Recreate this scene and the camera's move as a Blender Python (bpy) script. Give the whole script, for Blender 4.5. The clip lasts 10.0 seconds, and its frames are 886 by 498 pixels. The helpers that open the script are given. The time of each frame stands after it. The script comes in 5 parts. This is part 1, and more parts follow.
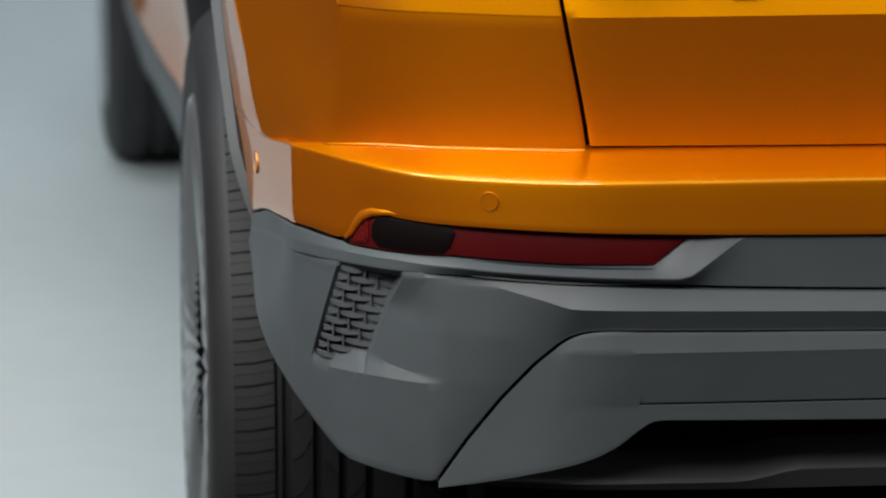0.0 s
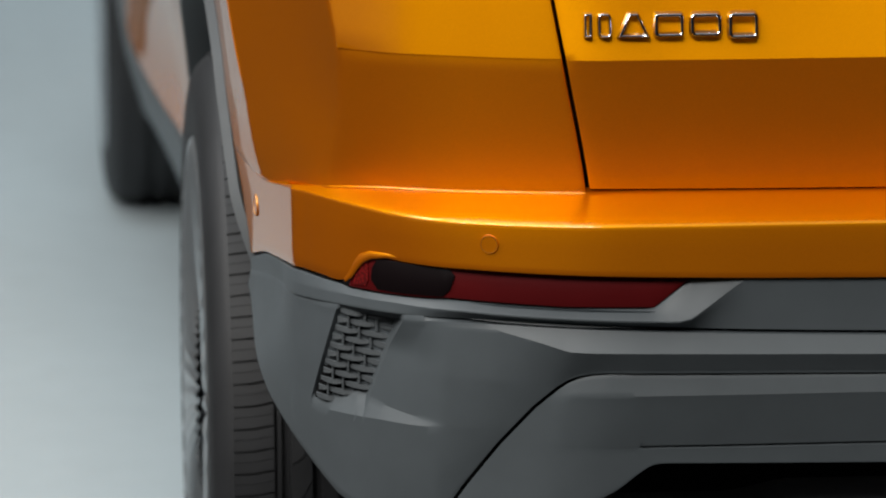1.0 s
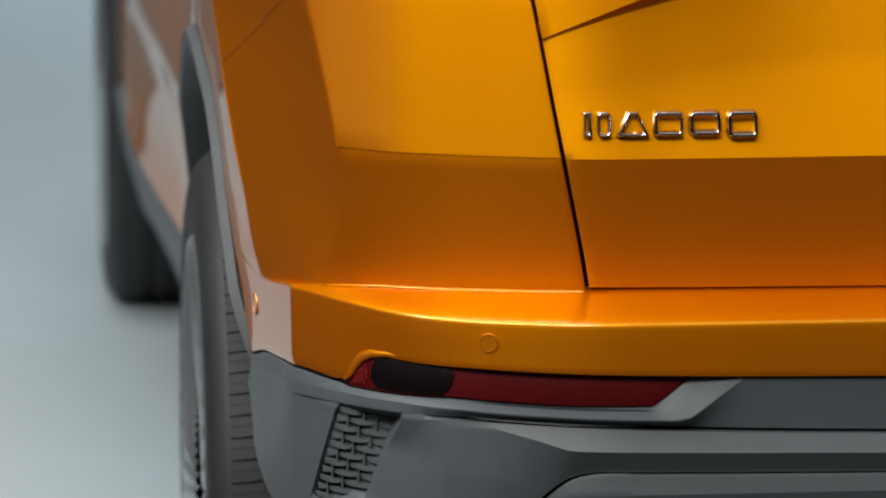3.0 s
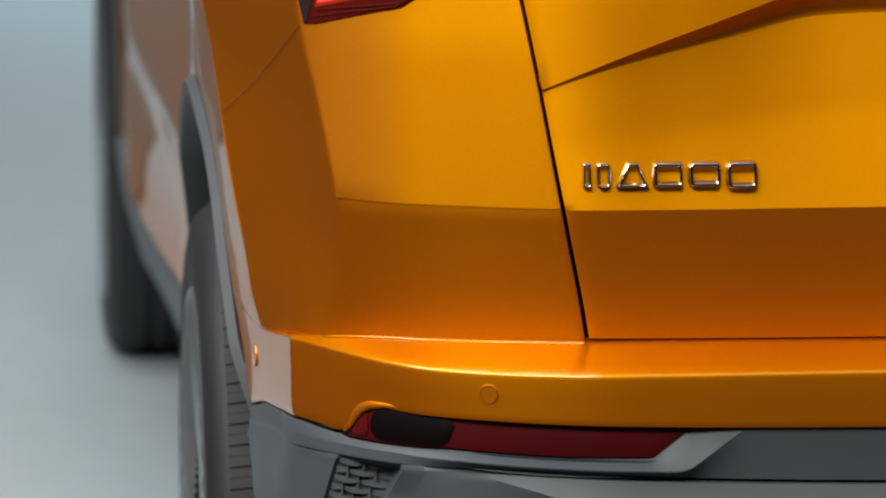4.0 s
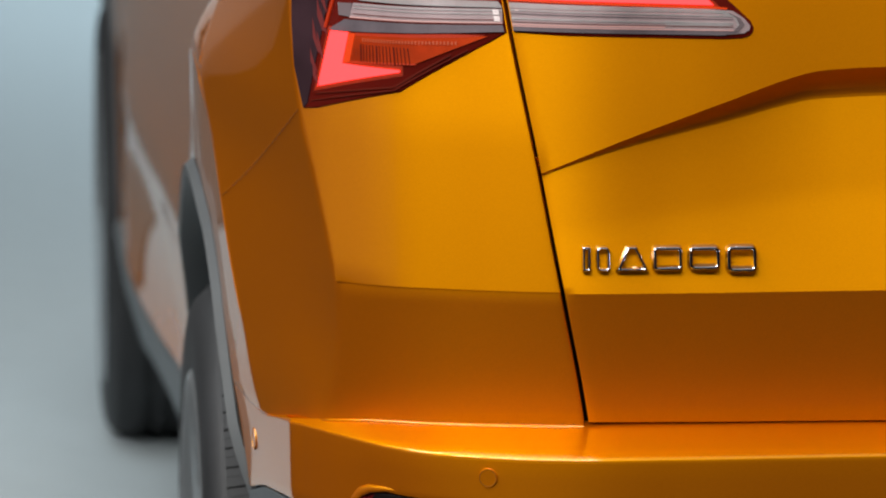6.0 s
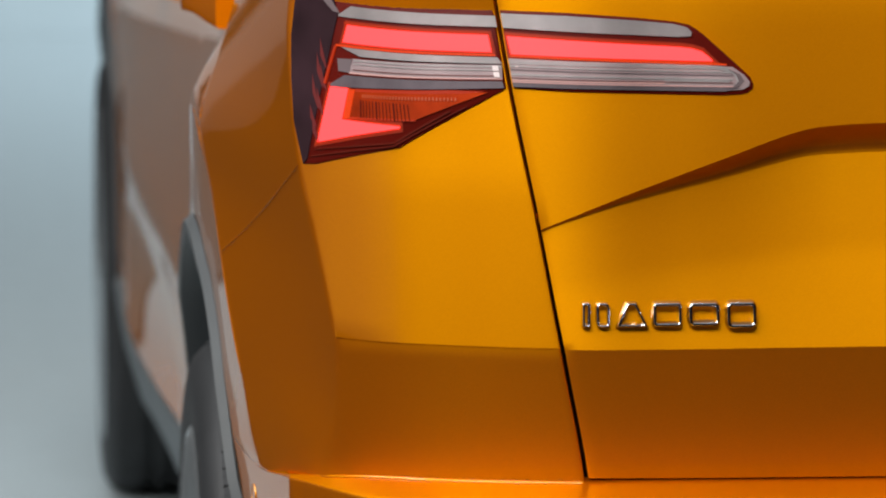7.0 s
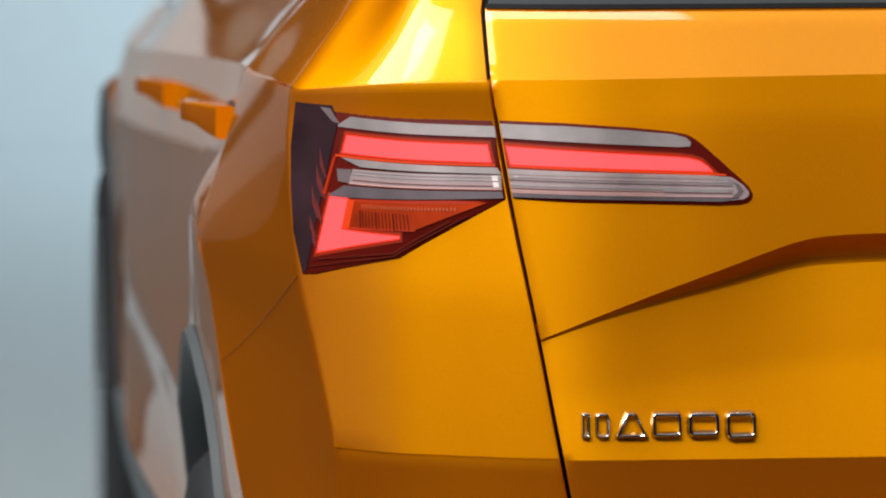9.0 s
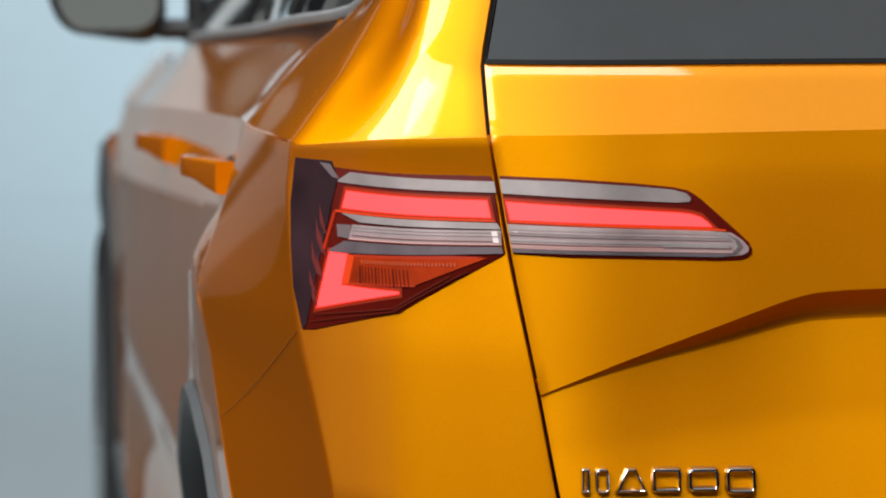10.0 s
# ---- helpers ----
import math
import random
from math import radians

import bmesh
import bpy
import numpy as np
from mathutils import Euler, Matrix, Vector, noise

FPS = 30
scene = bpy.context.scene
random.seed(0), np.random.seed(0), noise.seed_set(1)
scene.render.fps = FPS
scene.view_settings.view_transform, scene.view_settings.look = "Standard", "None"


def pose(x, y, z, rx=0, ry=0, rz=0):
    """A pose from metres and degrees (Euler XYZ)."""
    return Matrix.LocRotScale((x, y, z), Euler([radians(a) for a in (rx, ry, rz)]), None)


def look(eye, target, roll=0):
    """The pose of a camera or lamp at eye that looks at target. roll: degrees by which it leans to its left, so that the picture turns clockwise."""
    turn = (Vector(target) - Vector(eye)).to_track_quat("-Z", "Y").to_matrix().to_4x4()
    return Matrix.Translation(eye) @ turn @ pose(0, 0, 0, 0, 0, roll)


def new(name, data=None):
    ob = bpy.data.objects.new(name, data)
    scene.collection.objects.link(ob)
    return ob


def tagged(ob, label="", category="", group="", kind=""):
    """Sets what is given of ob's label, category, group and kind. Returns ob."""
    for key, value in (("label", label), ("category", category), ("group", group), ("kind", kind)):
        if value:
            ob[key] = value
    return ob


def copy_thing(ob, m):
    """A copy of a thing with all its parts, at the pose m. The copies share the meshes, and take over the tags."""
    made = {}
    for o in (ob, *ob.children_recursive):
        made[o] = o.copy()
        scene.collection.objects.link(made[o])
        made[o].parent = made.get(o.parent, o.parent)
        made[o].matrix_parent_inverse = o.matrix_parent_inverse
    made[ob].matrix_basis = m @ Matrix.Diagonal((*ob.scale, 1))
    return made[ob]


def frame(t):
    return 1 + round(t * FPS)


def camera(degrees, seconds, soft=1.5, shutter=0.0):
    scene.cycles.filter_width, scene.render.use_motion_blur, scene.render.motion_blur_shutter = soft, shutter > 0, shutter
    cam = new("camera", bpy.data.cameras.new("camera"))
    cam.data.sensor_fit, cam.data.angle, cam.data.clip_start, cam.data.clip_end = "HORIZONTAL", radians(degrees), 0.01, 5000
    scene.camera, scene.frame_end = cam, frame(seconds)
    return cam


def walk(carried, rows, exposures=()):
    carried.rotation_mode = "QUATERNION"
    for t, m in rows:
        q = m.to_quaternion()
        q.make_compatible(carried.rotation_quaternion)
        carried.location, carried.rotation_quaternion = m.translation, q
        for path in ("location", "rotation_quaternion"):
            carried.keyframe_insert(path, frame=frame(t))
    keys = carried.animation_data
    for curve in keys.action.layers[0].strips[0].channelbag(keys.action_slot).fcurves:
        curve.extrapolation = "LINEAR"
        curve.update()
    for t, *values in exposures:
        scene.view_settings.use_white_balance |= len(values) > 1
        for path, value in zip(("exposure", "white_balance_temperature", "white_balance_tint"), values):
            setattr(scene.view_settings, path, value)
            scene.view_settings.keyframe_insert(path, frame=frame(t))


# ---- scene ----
# Camera: on a tripod behind the car's left rear corner, tilting up with a long lens.
cam = camera(10.62, 10.0, soft=2.0)
cam.data.dof.use_dof = True
cam.data.dof.focus_distance = 3.78
cam.data.dof.aperture_fstop = 9.0
EYE, YAW, PITCH = (-1.108, -3.59, 1.39), -5.685, -12.116
TILTS = [
    (0.0, 0.0), (0.5, 0.224), (1.0, 0.516), (1.5, 0.822), (2.0, 1.155), (2.5, 1.413), (4.0, 2.316), (4.5, 2.567),
    (5.0, 2.805), (5.5, 3.026), (7.0, 3.994), (7.5, 4.286), (8.0, 4.618), (8.5, 4.948), (9.0, 5.318), (9.5, 5.651), (10.0, 5.984),
]
walk(cam, [(t, pose(EYE[0], EYE[1], EYE[2], 90 + PITCH + up, 0, YAW - 0.003 * t)) for t, up in TILTS])

# ---- light: a pale photo studio under a wide overhead softbox ----
world = bpy.data.worlds.new("studio_air")
scene.world = world
world.use_nodes = True
world.node_tree.nodes["Background"].inputs[0].default_value = (0.75, 0.88, 1.0, 1)
world.node_tree.nodes["Background"].inputs[1].default_value = 0.15


def softbox(name, eye, target, sx, sy, power, tint, spread=180):
    lamp = bpy.data.lights.new(name, "AREA")
    lamp.shape, lamp.size, lamp.size_y, lamp.energy, lamp.color = "RECTANGLE", sx, sy, power, tint
    lamp.spread = radians(spread)
    ob = new(name, lamp)
    ob.matrix_world = look(eye, target)
    return ob


softbox("overhead_softbox", (-2.2, -1.2, 5.85), (-2.2, -1.2, 0), 8.6, 10.4, 125, (1.0, 0.97, 0.93))
softbox("rear_softbox", (-3.3, -4.8, 5.4), (-0.7, 0, 0.9), 5.0, 1.8, 440, (1.0, 0.97, 0.93))
softbox("backdrop_softbox", (2.2, 9.6, 5.7), (2.2, 12.8, 1.5), 5.0, 2.0, 740, (0.80, 0.93, 1.0))
softbox("floor_softbox", (-1.4, 2.3, 5.8), (-1.4, 2.3, 0), 3.0, 3.0, 150, (0.90, 0.97, 1.0))
softbox("front_softbox", (-2.7, 1.5, 5.4), (0.94, 0.0, 0.27), 3.0, 1.8, 34, (0.95, 0.98, 1.0), spread=100)
softbox("side_softbox", (-4.9, -0.3, 4.8), (-0.7, 0.3, 1.1), 2.6, 2.6, 170, (1.0, 0.97, 0.93))
scene.view_settings.exposure = 0.0


# ---- materials ----
def material(name):
    m = bpy.data.materials.new(name)
    m.use_nodes = True
    nt = m.node_tree
    return m, nt, nt.nodes["Principled BSDF"]


def noise_node(nt, scale, detail=4.0, rough=0.6):
    co = nt.nodes.new("ShaderNodeTexCoord")
    n = nt.nodes.new("ShaderNodeTexNoise")
    n.inputs["Scale"].default_value, n.inputs["Detail"].default_value, n.inputs["Roughness"].default_value = scale, detail, rough
    nt.links.new(co.outputs["Object"], n.inputs["Vector"])
    return n


def ramp(nt, source, stops):
    r = nt.nodes.new("ShaderNodeValToRGB")
    el = r.color_ramp.elements
    while len(el) < len(stops):
        el.new(0.5)
    for e, (at, c) in zip(el, stops):
        e.position, e.color = at, (*c, 1)
    nt.links.new(source, r.inputs[0])
    return r.outputs[0]


def bump(nt, b, source, strength, distance, socket="Normal"):
    n = nt.nodes.new("ShaderNodeBump")
    n.inputs["Strength"].default_value, n.inputs["Distance"].default_value = strength, distance
    nt.links.new(source, n.inputs["Height"])
    nt.links.new(n.outputs[0], b.inputs[socket])


def simple(name, color, rough, metal=0.0, coat=0.0, grain=0.0, grain_scale=900.0, vary=0.08):
    m, nt, b = material(name)
    n = noise_node(nt, 14.0)
    lo, hi = [c * (1 - vary) for c in color], [min(1, c * (1 + vary)) for c in color]
    nt.links.new(ramp(nt, n.outputs[0], [(0.3, lo), (0.7, hi)]), b.inputs["Base Color"])
    b.inputs["Roughness"].default_value, b.inputs["Metallic"].default_value = rough, metal
    b.inputs["Coat Weight"].default_value, b.inputs["Coat Roughness"].default_value = coat, 0.03
    if grain:
        g = noise_node(nt, grain_scale, 2.0)
        bump(nt, b, g.outputs[0], grain, 0.0006)
    return m


def paint_material():
    """Clear-coated orange: bright metal flakes over a redder pigment coat."""
    m, nt, b = material("orange_metallic_paint")
    fleck = noise_node(nt, 2200.0, 1.0)
    under = nt.nodes.new("ShaderNodeBsdfPrincipled")
    nt.links.new(ramp(nt, fleck.outputs[0], [(0.35, (0.77, 0.338, 0.0008)), (0.65, (0.90, 0.408, 0.0014))]), b.inputs["Base Color"])
    under.inputs["Base Color"].default_value = (0.63, 0.111, 0.001, 1)
    b.inputs["Metallic"].default_value, b.inputs["Roughness"].default_value = 1.0, 0.47
    under.inputs["Roughness"].default_value, under.inputs["Specular IOR Level"].default_value = 0.6, 0.0
    b.inputs["Specular Tint"].default_value = (0.95, 0.62, 0.08, 1)
    for n in (b, under):
        n.inputs["Coat Weight"].default_value, n.inputs["Coat Roughness"].default_value, n.inputs["Coat IOR"].default_value = 1.0, 0.055, 1.6
    bump(nt, b, fleck.outputs[0], 0.01, 0.0002)
    mix = nt.nodes.new("ShaderNodeMixShader")
    mix.inputs[0].default_value = 0.66
    nt.links.new(under.outputs[0], mix.inputs[1])
    nt.links.new(b.outputs[0], mix.inputs[2])
    nt.links.new(mix.outputs[0], nt.nodes["Material Output"].inputs["Surface"])
    return m


def glow_material(name, color, strength):
    m, nt, b = material(name)
    b.inputs["Base Color"].default_value = (0.5, 0.03, 0.03, 1)
    b.inputs["Roughness"].default_value = 0.3
    b.inputs["Emission Color"].default_value = (*color, 1)
    b.inputs["Emission Strength"].default_value = strength
    return m


PAINT = paint_material()
CLADDING = simple("grey_textured_plastic", (0.084, 0.098, 0.107), 0.5, grain=0.25, grain_scale=1500.0)
MESH = simple("dark_grey_mesh_plastic", (0.072, 0.081, 0.087), 0.5, grain=0.2)
TRIM = simple("black_plastic_trim", (0.03, 0.031, 0.034), 0.45, grain=0.2)
SATIN = simple("satin_grey_trim", (0.28, 0.29, 0.30), 0.28)
SEAL = simple("brown_seal", (0.32, 0.11, 0.004), 0.4)
DARK = simple("matt_black_plastic", (0.008, 0.008, 0.009), 0.7)
RUBBER = simple("tyre_rubber", (0.016, 0.017, 0.019), 0.62, grain=0.3, grain_scale=500.0, vary=0.2)
ALLOY = simple("silver_alloy", (0.55, 0.575, 0.595), 0.42, metal=1.0, vary=0.04)
CHROME = simple("chrome", (0.72, 0.73, 0.75), 0.08, metal=1.0, vary=0.03)
MIRROR = simple("dim_mirror_glass", (0.33, 0.37, 0.36), 0.08, metal=1.0, vary=0.02)
REFLECTOR = simple("deep_red_plastic_reflector", (0.085, 0.003, 0.004), 0.5, grain=0.3, grain_scale=350.0)
REFLECTOR_DARK = simple("smoked_black_plastic", (0.004, 0.0015, 0.002), 0.5)
for dull in (REFLECTOR, REFLECTOR_DARK, DARK):
    dull.node_tree.nodes["Principled BSDF"].inputs["Specular IOR Level"].default_value = 0.2
REFLECTOR_BRIGHT, nt, b = material("honeycomb_red_plastic")
comb = nt.nodes.new("ShaderNodeTexVoronoi")
comb.inputs["Scale"].default_value = 420.0
co = nt.nodes.new("ShaderNodeTexCoord")
nt.links.new(co.outputs["Object"], comb.inputs["Vector"])
nt.links.new(ramp(nt, comb.outputs[0], [(0.1, (0.30, 0.012, 0.012)), (0.6, (0.07, 0.002, 0.002))]), b.inputs["Base Color"])
b.inputs["Roughness"].default_value = 0.4
LAMP_RED = simple("smoked_red_lamp_plastic", (0.105, 0.006, 0.003), 0.4)
LAMP_DARK = simple("smoked_dark_lamp_plastic", (0.034, 0.016, 0.021), 0.45, vary=0.5)
LAMP_STREAK = simple("dull_red_lamp_streak", (0.15, 0.026, 0.026), 0.5)
LAMP_GREY = simple("smoked_grey_lamp_plastic", (0.17, 0.135, 0.145), 0.4)
LAMP_SMOKE = simple("dark_grey_lamp_plastic", (0.13, 0.110, 0.125), 0.4, vary=0.45)
LAMP_CLEAR = simple("clear_ribbed_lamp_plastic", (0.36, 0.275, 0.285), 0.4, vary=0.3)
LAMP_EDGE = simple("pale_lamp_bezel", (0.50, 0.475, 0.485), 0.28, metal=0.5, vary=0.3)
# Base colour brightened to stand in for the cell being lit from inside.
LAMP_CELL = simple("glow_tinted_lamp_cell", (0.36, 0.032, 0.003), 0.4, vary=0.5)
LAMP_TOOTH = simple("amber_tooth_plastic", (0.50, 0.09, 0.025), 0.4)
LAMP_RIB = simple("dark_amber_rib", (0.10, 0.009, 0.004), 0.4)
LAMP_RIB_PALE = simple("pink_lamp_rib", (0.62, 0.36, 0.34), 0.4)
LAMP_RIB_DULL = simple("dull_maroon_rib", (0.16, 0.055, 0.05), 0.4)
LAMP_CLIP = simple("pale_lamp_plastic", (0.85, 0.76, 0.76), 0.4)
for dull in (LAMP_RED, LAMP_DARK, LAMP_STREAK, LAMP_CELL, LAMP_RIB, LAMP_SMOKE, LAMP_GREY):
    dull.node_tree.nodes["Principled BSDF"].inputs["Specular IOR Level"].default_value = 0.08
LENS, nt, lens_shader = material("clear_lamp_lens")
clear, gloss, mix, fres = (nt.nodes.new("ShaderNode" + k) for k in ("BsdfTransparent", "BsdfGlossy", "MixShader", "Fresnel"))
gloss.inputs["Roughness"].default_value, fres.inputs["IOR"].default_value = 0.03, 1.28
for a, z in ((fres.outputs[0], mix.inputs[0]), (clear.outputs[0], mix.inputs[1]), (gloss.outputs[0], mix.inputs[2]), (mix.outputs[0], nt.nodes["Material Output"].inputs["Surface"])):
    nt.links.new(a, z)
nt.nodes.remove(lens_shader)
GLOW = glow_material("lit_red_light_guide", (1.0, 0.034, 0.037), 3.0)
GLOW_EDGE = glow_material("orange_red_guide_edge", (0.95, 0.06, 0.0), 0.6)
GLOW_DIM = glow_material("dull_red_guide_edge", (0.55, 0.022, 0.0), 0.45)
# Three steps of emission that stand in for guide light spilling onto red plastic.
GLOW_FRAMES = [glow_material(n, (1.0, 0.03, 0.0), e) for n, e in (("faint_glow_red_plastic", 0.07), ("dim_glow_red_plastic", 0.17), ("strong_glow_red_plastic", 0.42))]
for dim in (GLOW_EDGE, GLOW_DIM, *GLOW_FRAMES):
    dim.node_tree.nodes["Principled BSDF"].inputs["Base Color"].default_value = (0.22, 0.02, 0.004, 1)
FRIT = simple("satin_black_window_border", (0.036, 0.043, 0.048), 0.2, coat=1.0)
GLASS = simple("dark_tinted_glass", (0.02, 0.022, 0.024), 0.05, coat=1.0)
CONCRETE = simple("dark_grey_concrete", (0.013, 0.0135, 0.014), 0.7, vary=0.25, grain=0.2)
FLOOR = simple("pale_grey_studio_floor", (0.365, 0.425, 0.45), 0.55, vary=0.03)
# Greys for unseen cloths, added for the car's paint to reflect.
LOW_SCREEN = simple("mid_grey_reflection_screen", (0.135, 0.13, 0.125), 0.9, vary=0.1)
MID_SCREEN = simple("light_grey_reflection_screen", (0.31, 0.30, 0.29), 0.9, vary=0.1)
GREY_DRAPE = simple("grey_reflection_drape", (0.52, 0.50, 0.48), 0.9, vary=0.1)
SIDE_DRAPE = simple("mid_grey_reflection_drape", (0.17, 0.167, 0.165), 0.9, vary=0.1)
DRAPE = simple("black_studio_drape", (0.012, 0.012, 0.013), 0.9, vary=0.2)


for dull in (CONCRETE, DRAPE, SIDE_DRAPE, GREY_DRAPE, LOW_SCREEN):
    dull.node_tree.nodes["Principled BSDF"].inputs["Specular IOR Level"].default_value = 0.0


# ---- mesh helpers ----
def thing(name, label, category, m=None):
    ob = new(name)
    if m is not None:
        ob.matrix_world = m
    return tagged(ob, label, category)


def finish(me, angle=28):
    me.polygons.foreach_set("use_smooth", [True] * len(me.polygons))
    me.set_sharp_from_angle(angle=radians(angle))


def part(name, bm, mat, parent, label="", thick=0.0, bevel=0.0, angle=28, both=False):
    me = bpy.data.meshes.new(name)
    bm.to_mesh(me)
    bm.free()
    me.materials.append(mat)
    finish(me, angle)
    ob = new(name, me)
    ob.parent = parent
    if label:
        ob["label"] = label
    if thick:
        mod = ob.modifiers.new("thickness", "SOLIDIFY")
        mod.thickness, mod.offset = thick, -1
    if thick and not bevel:
        mod = ob.modifiers.new("crisp", "EDGE_SPLIT")
        mod.split_angle = radians(35)
    if bevel:
        mod = ob.modifiers.new("edges", "BEVEL")
        mod.width, mod.segments, mod.limit_method, mod.angle_limit = bevel, 2, "ANGLE", radians(40)
        mod.harden_normals = False
    if both:
        other = ob.copy()
        other.scale.x = -1
        scene.collection.objects.link(other)
    return ob


def grid(rows, outward=None, close=False):
    """A sheet from rows of points; outward: a direction or a point inside, to turn the faces by."""
    bm = bmesh.new()
    vs = [[bm.verts.new(p) for p in r] for r in rows]
    n = len(rows[0])
    for i in range(len(rows) - 1):
        for j in range(n if close else n - 1):
            k = (j + 1) % n
            try:
                bm.faces.new((vs[i][j], vs[i][k], vs[i + 1][k], vs[i + 1][j]))
            except ValueError:
                pass
    bmesh.ops.remove_doubles(bm, verts=bm.verts, dist=1e-5)
    bm.normal_update()
    if outward is not None:
        turn = sum(f.normal.dot(f.calc_center_median() - Vector(outward)) for f in bm.faces)
        if turn < 0:
            bmesh.ops.reverse_faces(bm, faces=bm.faces)
    return bm


def mirrored(bm):
    """Joins the sheet with its mirror image across the car's middle."""
    geo = bmesh.ops.duplicate(bm, geom=bm.verts[:] + bm.edges[:] + bm.faces[:])["geom"]
    vs = [g for g in geo if isinstance(g, bmesh.types.BMVert)]
    fs = [g for g in geo if isinstance(g, bmesh.types.BMFace)]
    for v in vs:
        v.co.x = -v.co.x
    bmesh.ops.reverse_faces(bm, faces=fs)
    bmesh.ops.remove_doubles(bm, verts=bm.verts, dist=1e-4)
    return bm


def box(bm, x0, x1, y0, y1, z0, z1):
    return bmesh.ops.create_cube(bm, size=1, matrix=Matrix.LocRotScale(((x0 + x1) / 2, (y0 + y1) / 2, (z0 + z1) / 2), None, (x1 - x0, y1 - y0, z1 - z0)))


def lin(*pairs):
    xs, ys = [p[0] for p in pairs], [p[1] for p in pairs]
    return lambda s: float(np.interp(s, xs, ys))


def flow(*pairs):
    """A smooth curve through the pairs."""
    xs, ys = np.array([p[0] for p in pairs], float), np.array([p[1] for p in pairs], float)
    d = np.diff(ys) / np.diff(xs)
    m = np.concatenate([[d[0]], (d[1:] + d[:-1]) / 2, [d[-1]]])
    for i in range(1, len(d)):
        if d[i - 1] * d[i] <= 0:
            m[i] = 0

    def f(s):
        s = min(max(s, xs[0]), xs[-1])
        i = min(max(int(np.searchsorted(xs, s)) - 1, 0), len(d) - 1)
        h = xs[i + 1] - xs[i]
        t = (s - xs[i]) / h
        return float((2 * t**3 - 3 * t**2 + 1) * ys[i] + (t**3 - 2 * t**2 + t) * h * m[i] + (-2 * t**3 + 3 * t**2) * ys[i + 1] + (t**3 - t**2) * h * m[i + 1])
    return f


def ease(a, b, x):
    t = min(max((x - a) / (b - a), 0.0), 1.0)
    return t * t * (3 - 2 * t)


class Plan:
    """The car's outline from above, from its tail's middle round the left corner and forwards, by its girth in metres."""

    def __init__(self, pts, n=24):
        p = np.array(pts, float)
        out = []
        for i in range(1, len(p) - 2):
            a, b, c, d = p[i - 1:i + 3]
            for k in range(n):
                t = k / n
                out.append(0.5 * (2 * b + (c - a) * t + (2 * a - 5 * b + 4 * c - d) * t * t + (3 * b - a - 3 * c + d) * t**3))
        out.append(p[-2])
        self.p = np.array(out)
        self.s = np.concatenate([[0], np.cumsum(np.linalg.norm(np.diff(self.p, axis=0), axis=1))])

    def __call__(self, s, z, off=0.0, narrow=1.0):
        return Vector((float(np.interp(s, self.s, self.p[:, 0])) * narrow, float(np.interp(s, self.s, self.p[:, 1])) + off, z))

    def girth(self, y):
        """The girth at a place along the flank."""
        k = int(np.argmax(self.s > 0.86))
        return float(np.interp(y, self.p[k:, 1], self.s[k:]))


TAIL = [(0.1, -0.012), (0, -0.012), (-0.2, -0.008), (-0.39, 0), (-0.55, 0.0015), (-0.65, 0.0075), (-0.74, 0.036), (-0.785, 0.072), (-0.82, 0.126), (-0.845, 0.18), (-0.86, 0.222)]
bumper_plan = Plan(TAIL + [(-0.871, 0.265), (-0.8765, 0.315), (-0.8785, 0.39), (-0.8785, 0.50), (-0.876, 0.60), (-0.87, 0.7)])
body_plan = Plan(TAIL + [(-0.871, 0.262), (-0.8775, 0.31), (-0.8815, 0.37), (-0.883, 0.45), (-0.881, 0.58), (-0.8755, 0.75), (-0.869, 0.95), (-0.870, 1.3), (-0.880, 1.9), (-0.893, 2.6), (-0.897, 3.0), (-0.895, 3.5), (-0.86, 4.0), (-0.72, 4.27), (-0.4, 4.37), (0, 4.39), (0.1, 4.39)])
lean = lin((0.655, 0.090), (0.680, 0.083), (0.785, 0.052), (0.91, 0.076), (1.05, 0.1035), (1.08, 0.110), (1.131, 0.163), (1.56, 0.42))
AXLE_REAR, AXLE_FRONT, HUB = 0.85, 3.59, 0.332
MIDDLE = (0, 2.0, 0.7)


def panel(plan, rails, left, right, n, m, outward=MIDDLE, inset=None):
    """A sheet between rails (height and setback along the girth), from the girth left(z) to right(z)."""
    rows = []
    for i in range(len(rails) - 1):
        for k in range(m[i] if isinstance(m, (list, tuple)) else m):
            rows.append((i, k / (m[i] if isinstance(m, (list, tuple)) else m)))
    rows.append((len(rails) - 2, 1.0))
    out = []
    for i, t in rows:
        r = []
        for j in range(n + 1):
            u = j / n
            s = left(0.8) * (1 - u) + right(0.8) * u
            for _ in range(4):
                z = rails[i][0](s) * (1 - t) + rails[i + 1][0](s) * t
                s = left(z) * (1 - u) + right(z) * u
            z = rails[i][0](s) * (1 - t) + rails[i + 1][0](s) * t
            off = rails[i][1](s) * (1 - t) + rails[i + 1][1](s) * t
            p = plan(s, z, off)
            if inset:
                p += inset(s, z)
            r.append(p)
        out.append(r)
    return grid(out, outward)


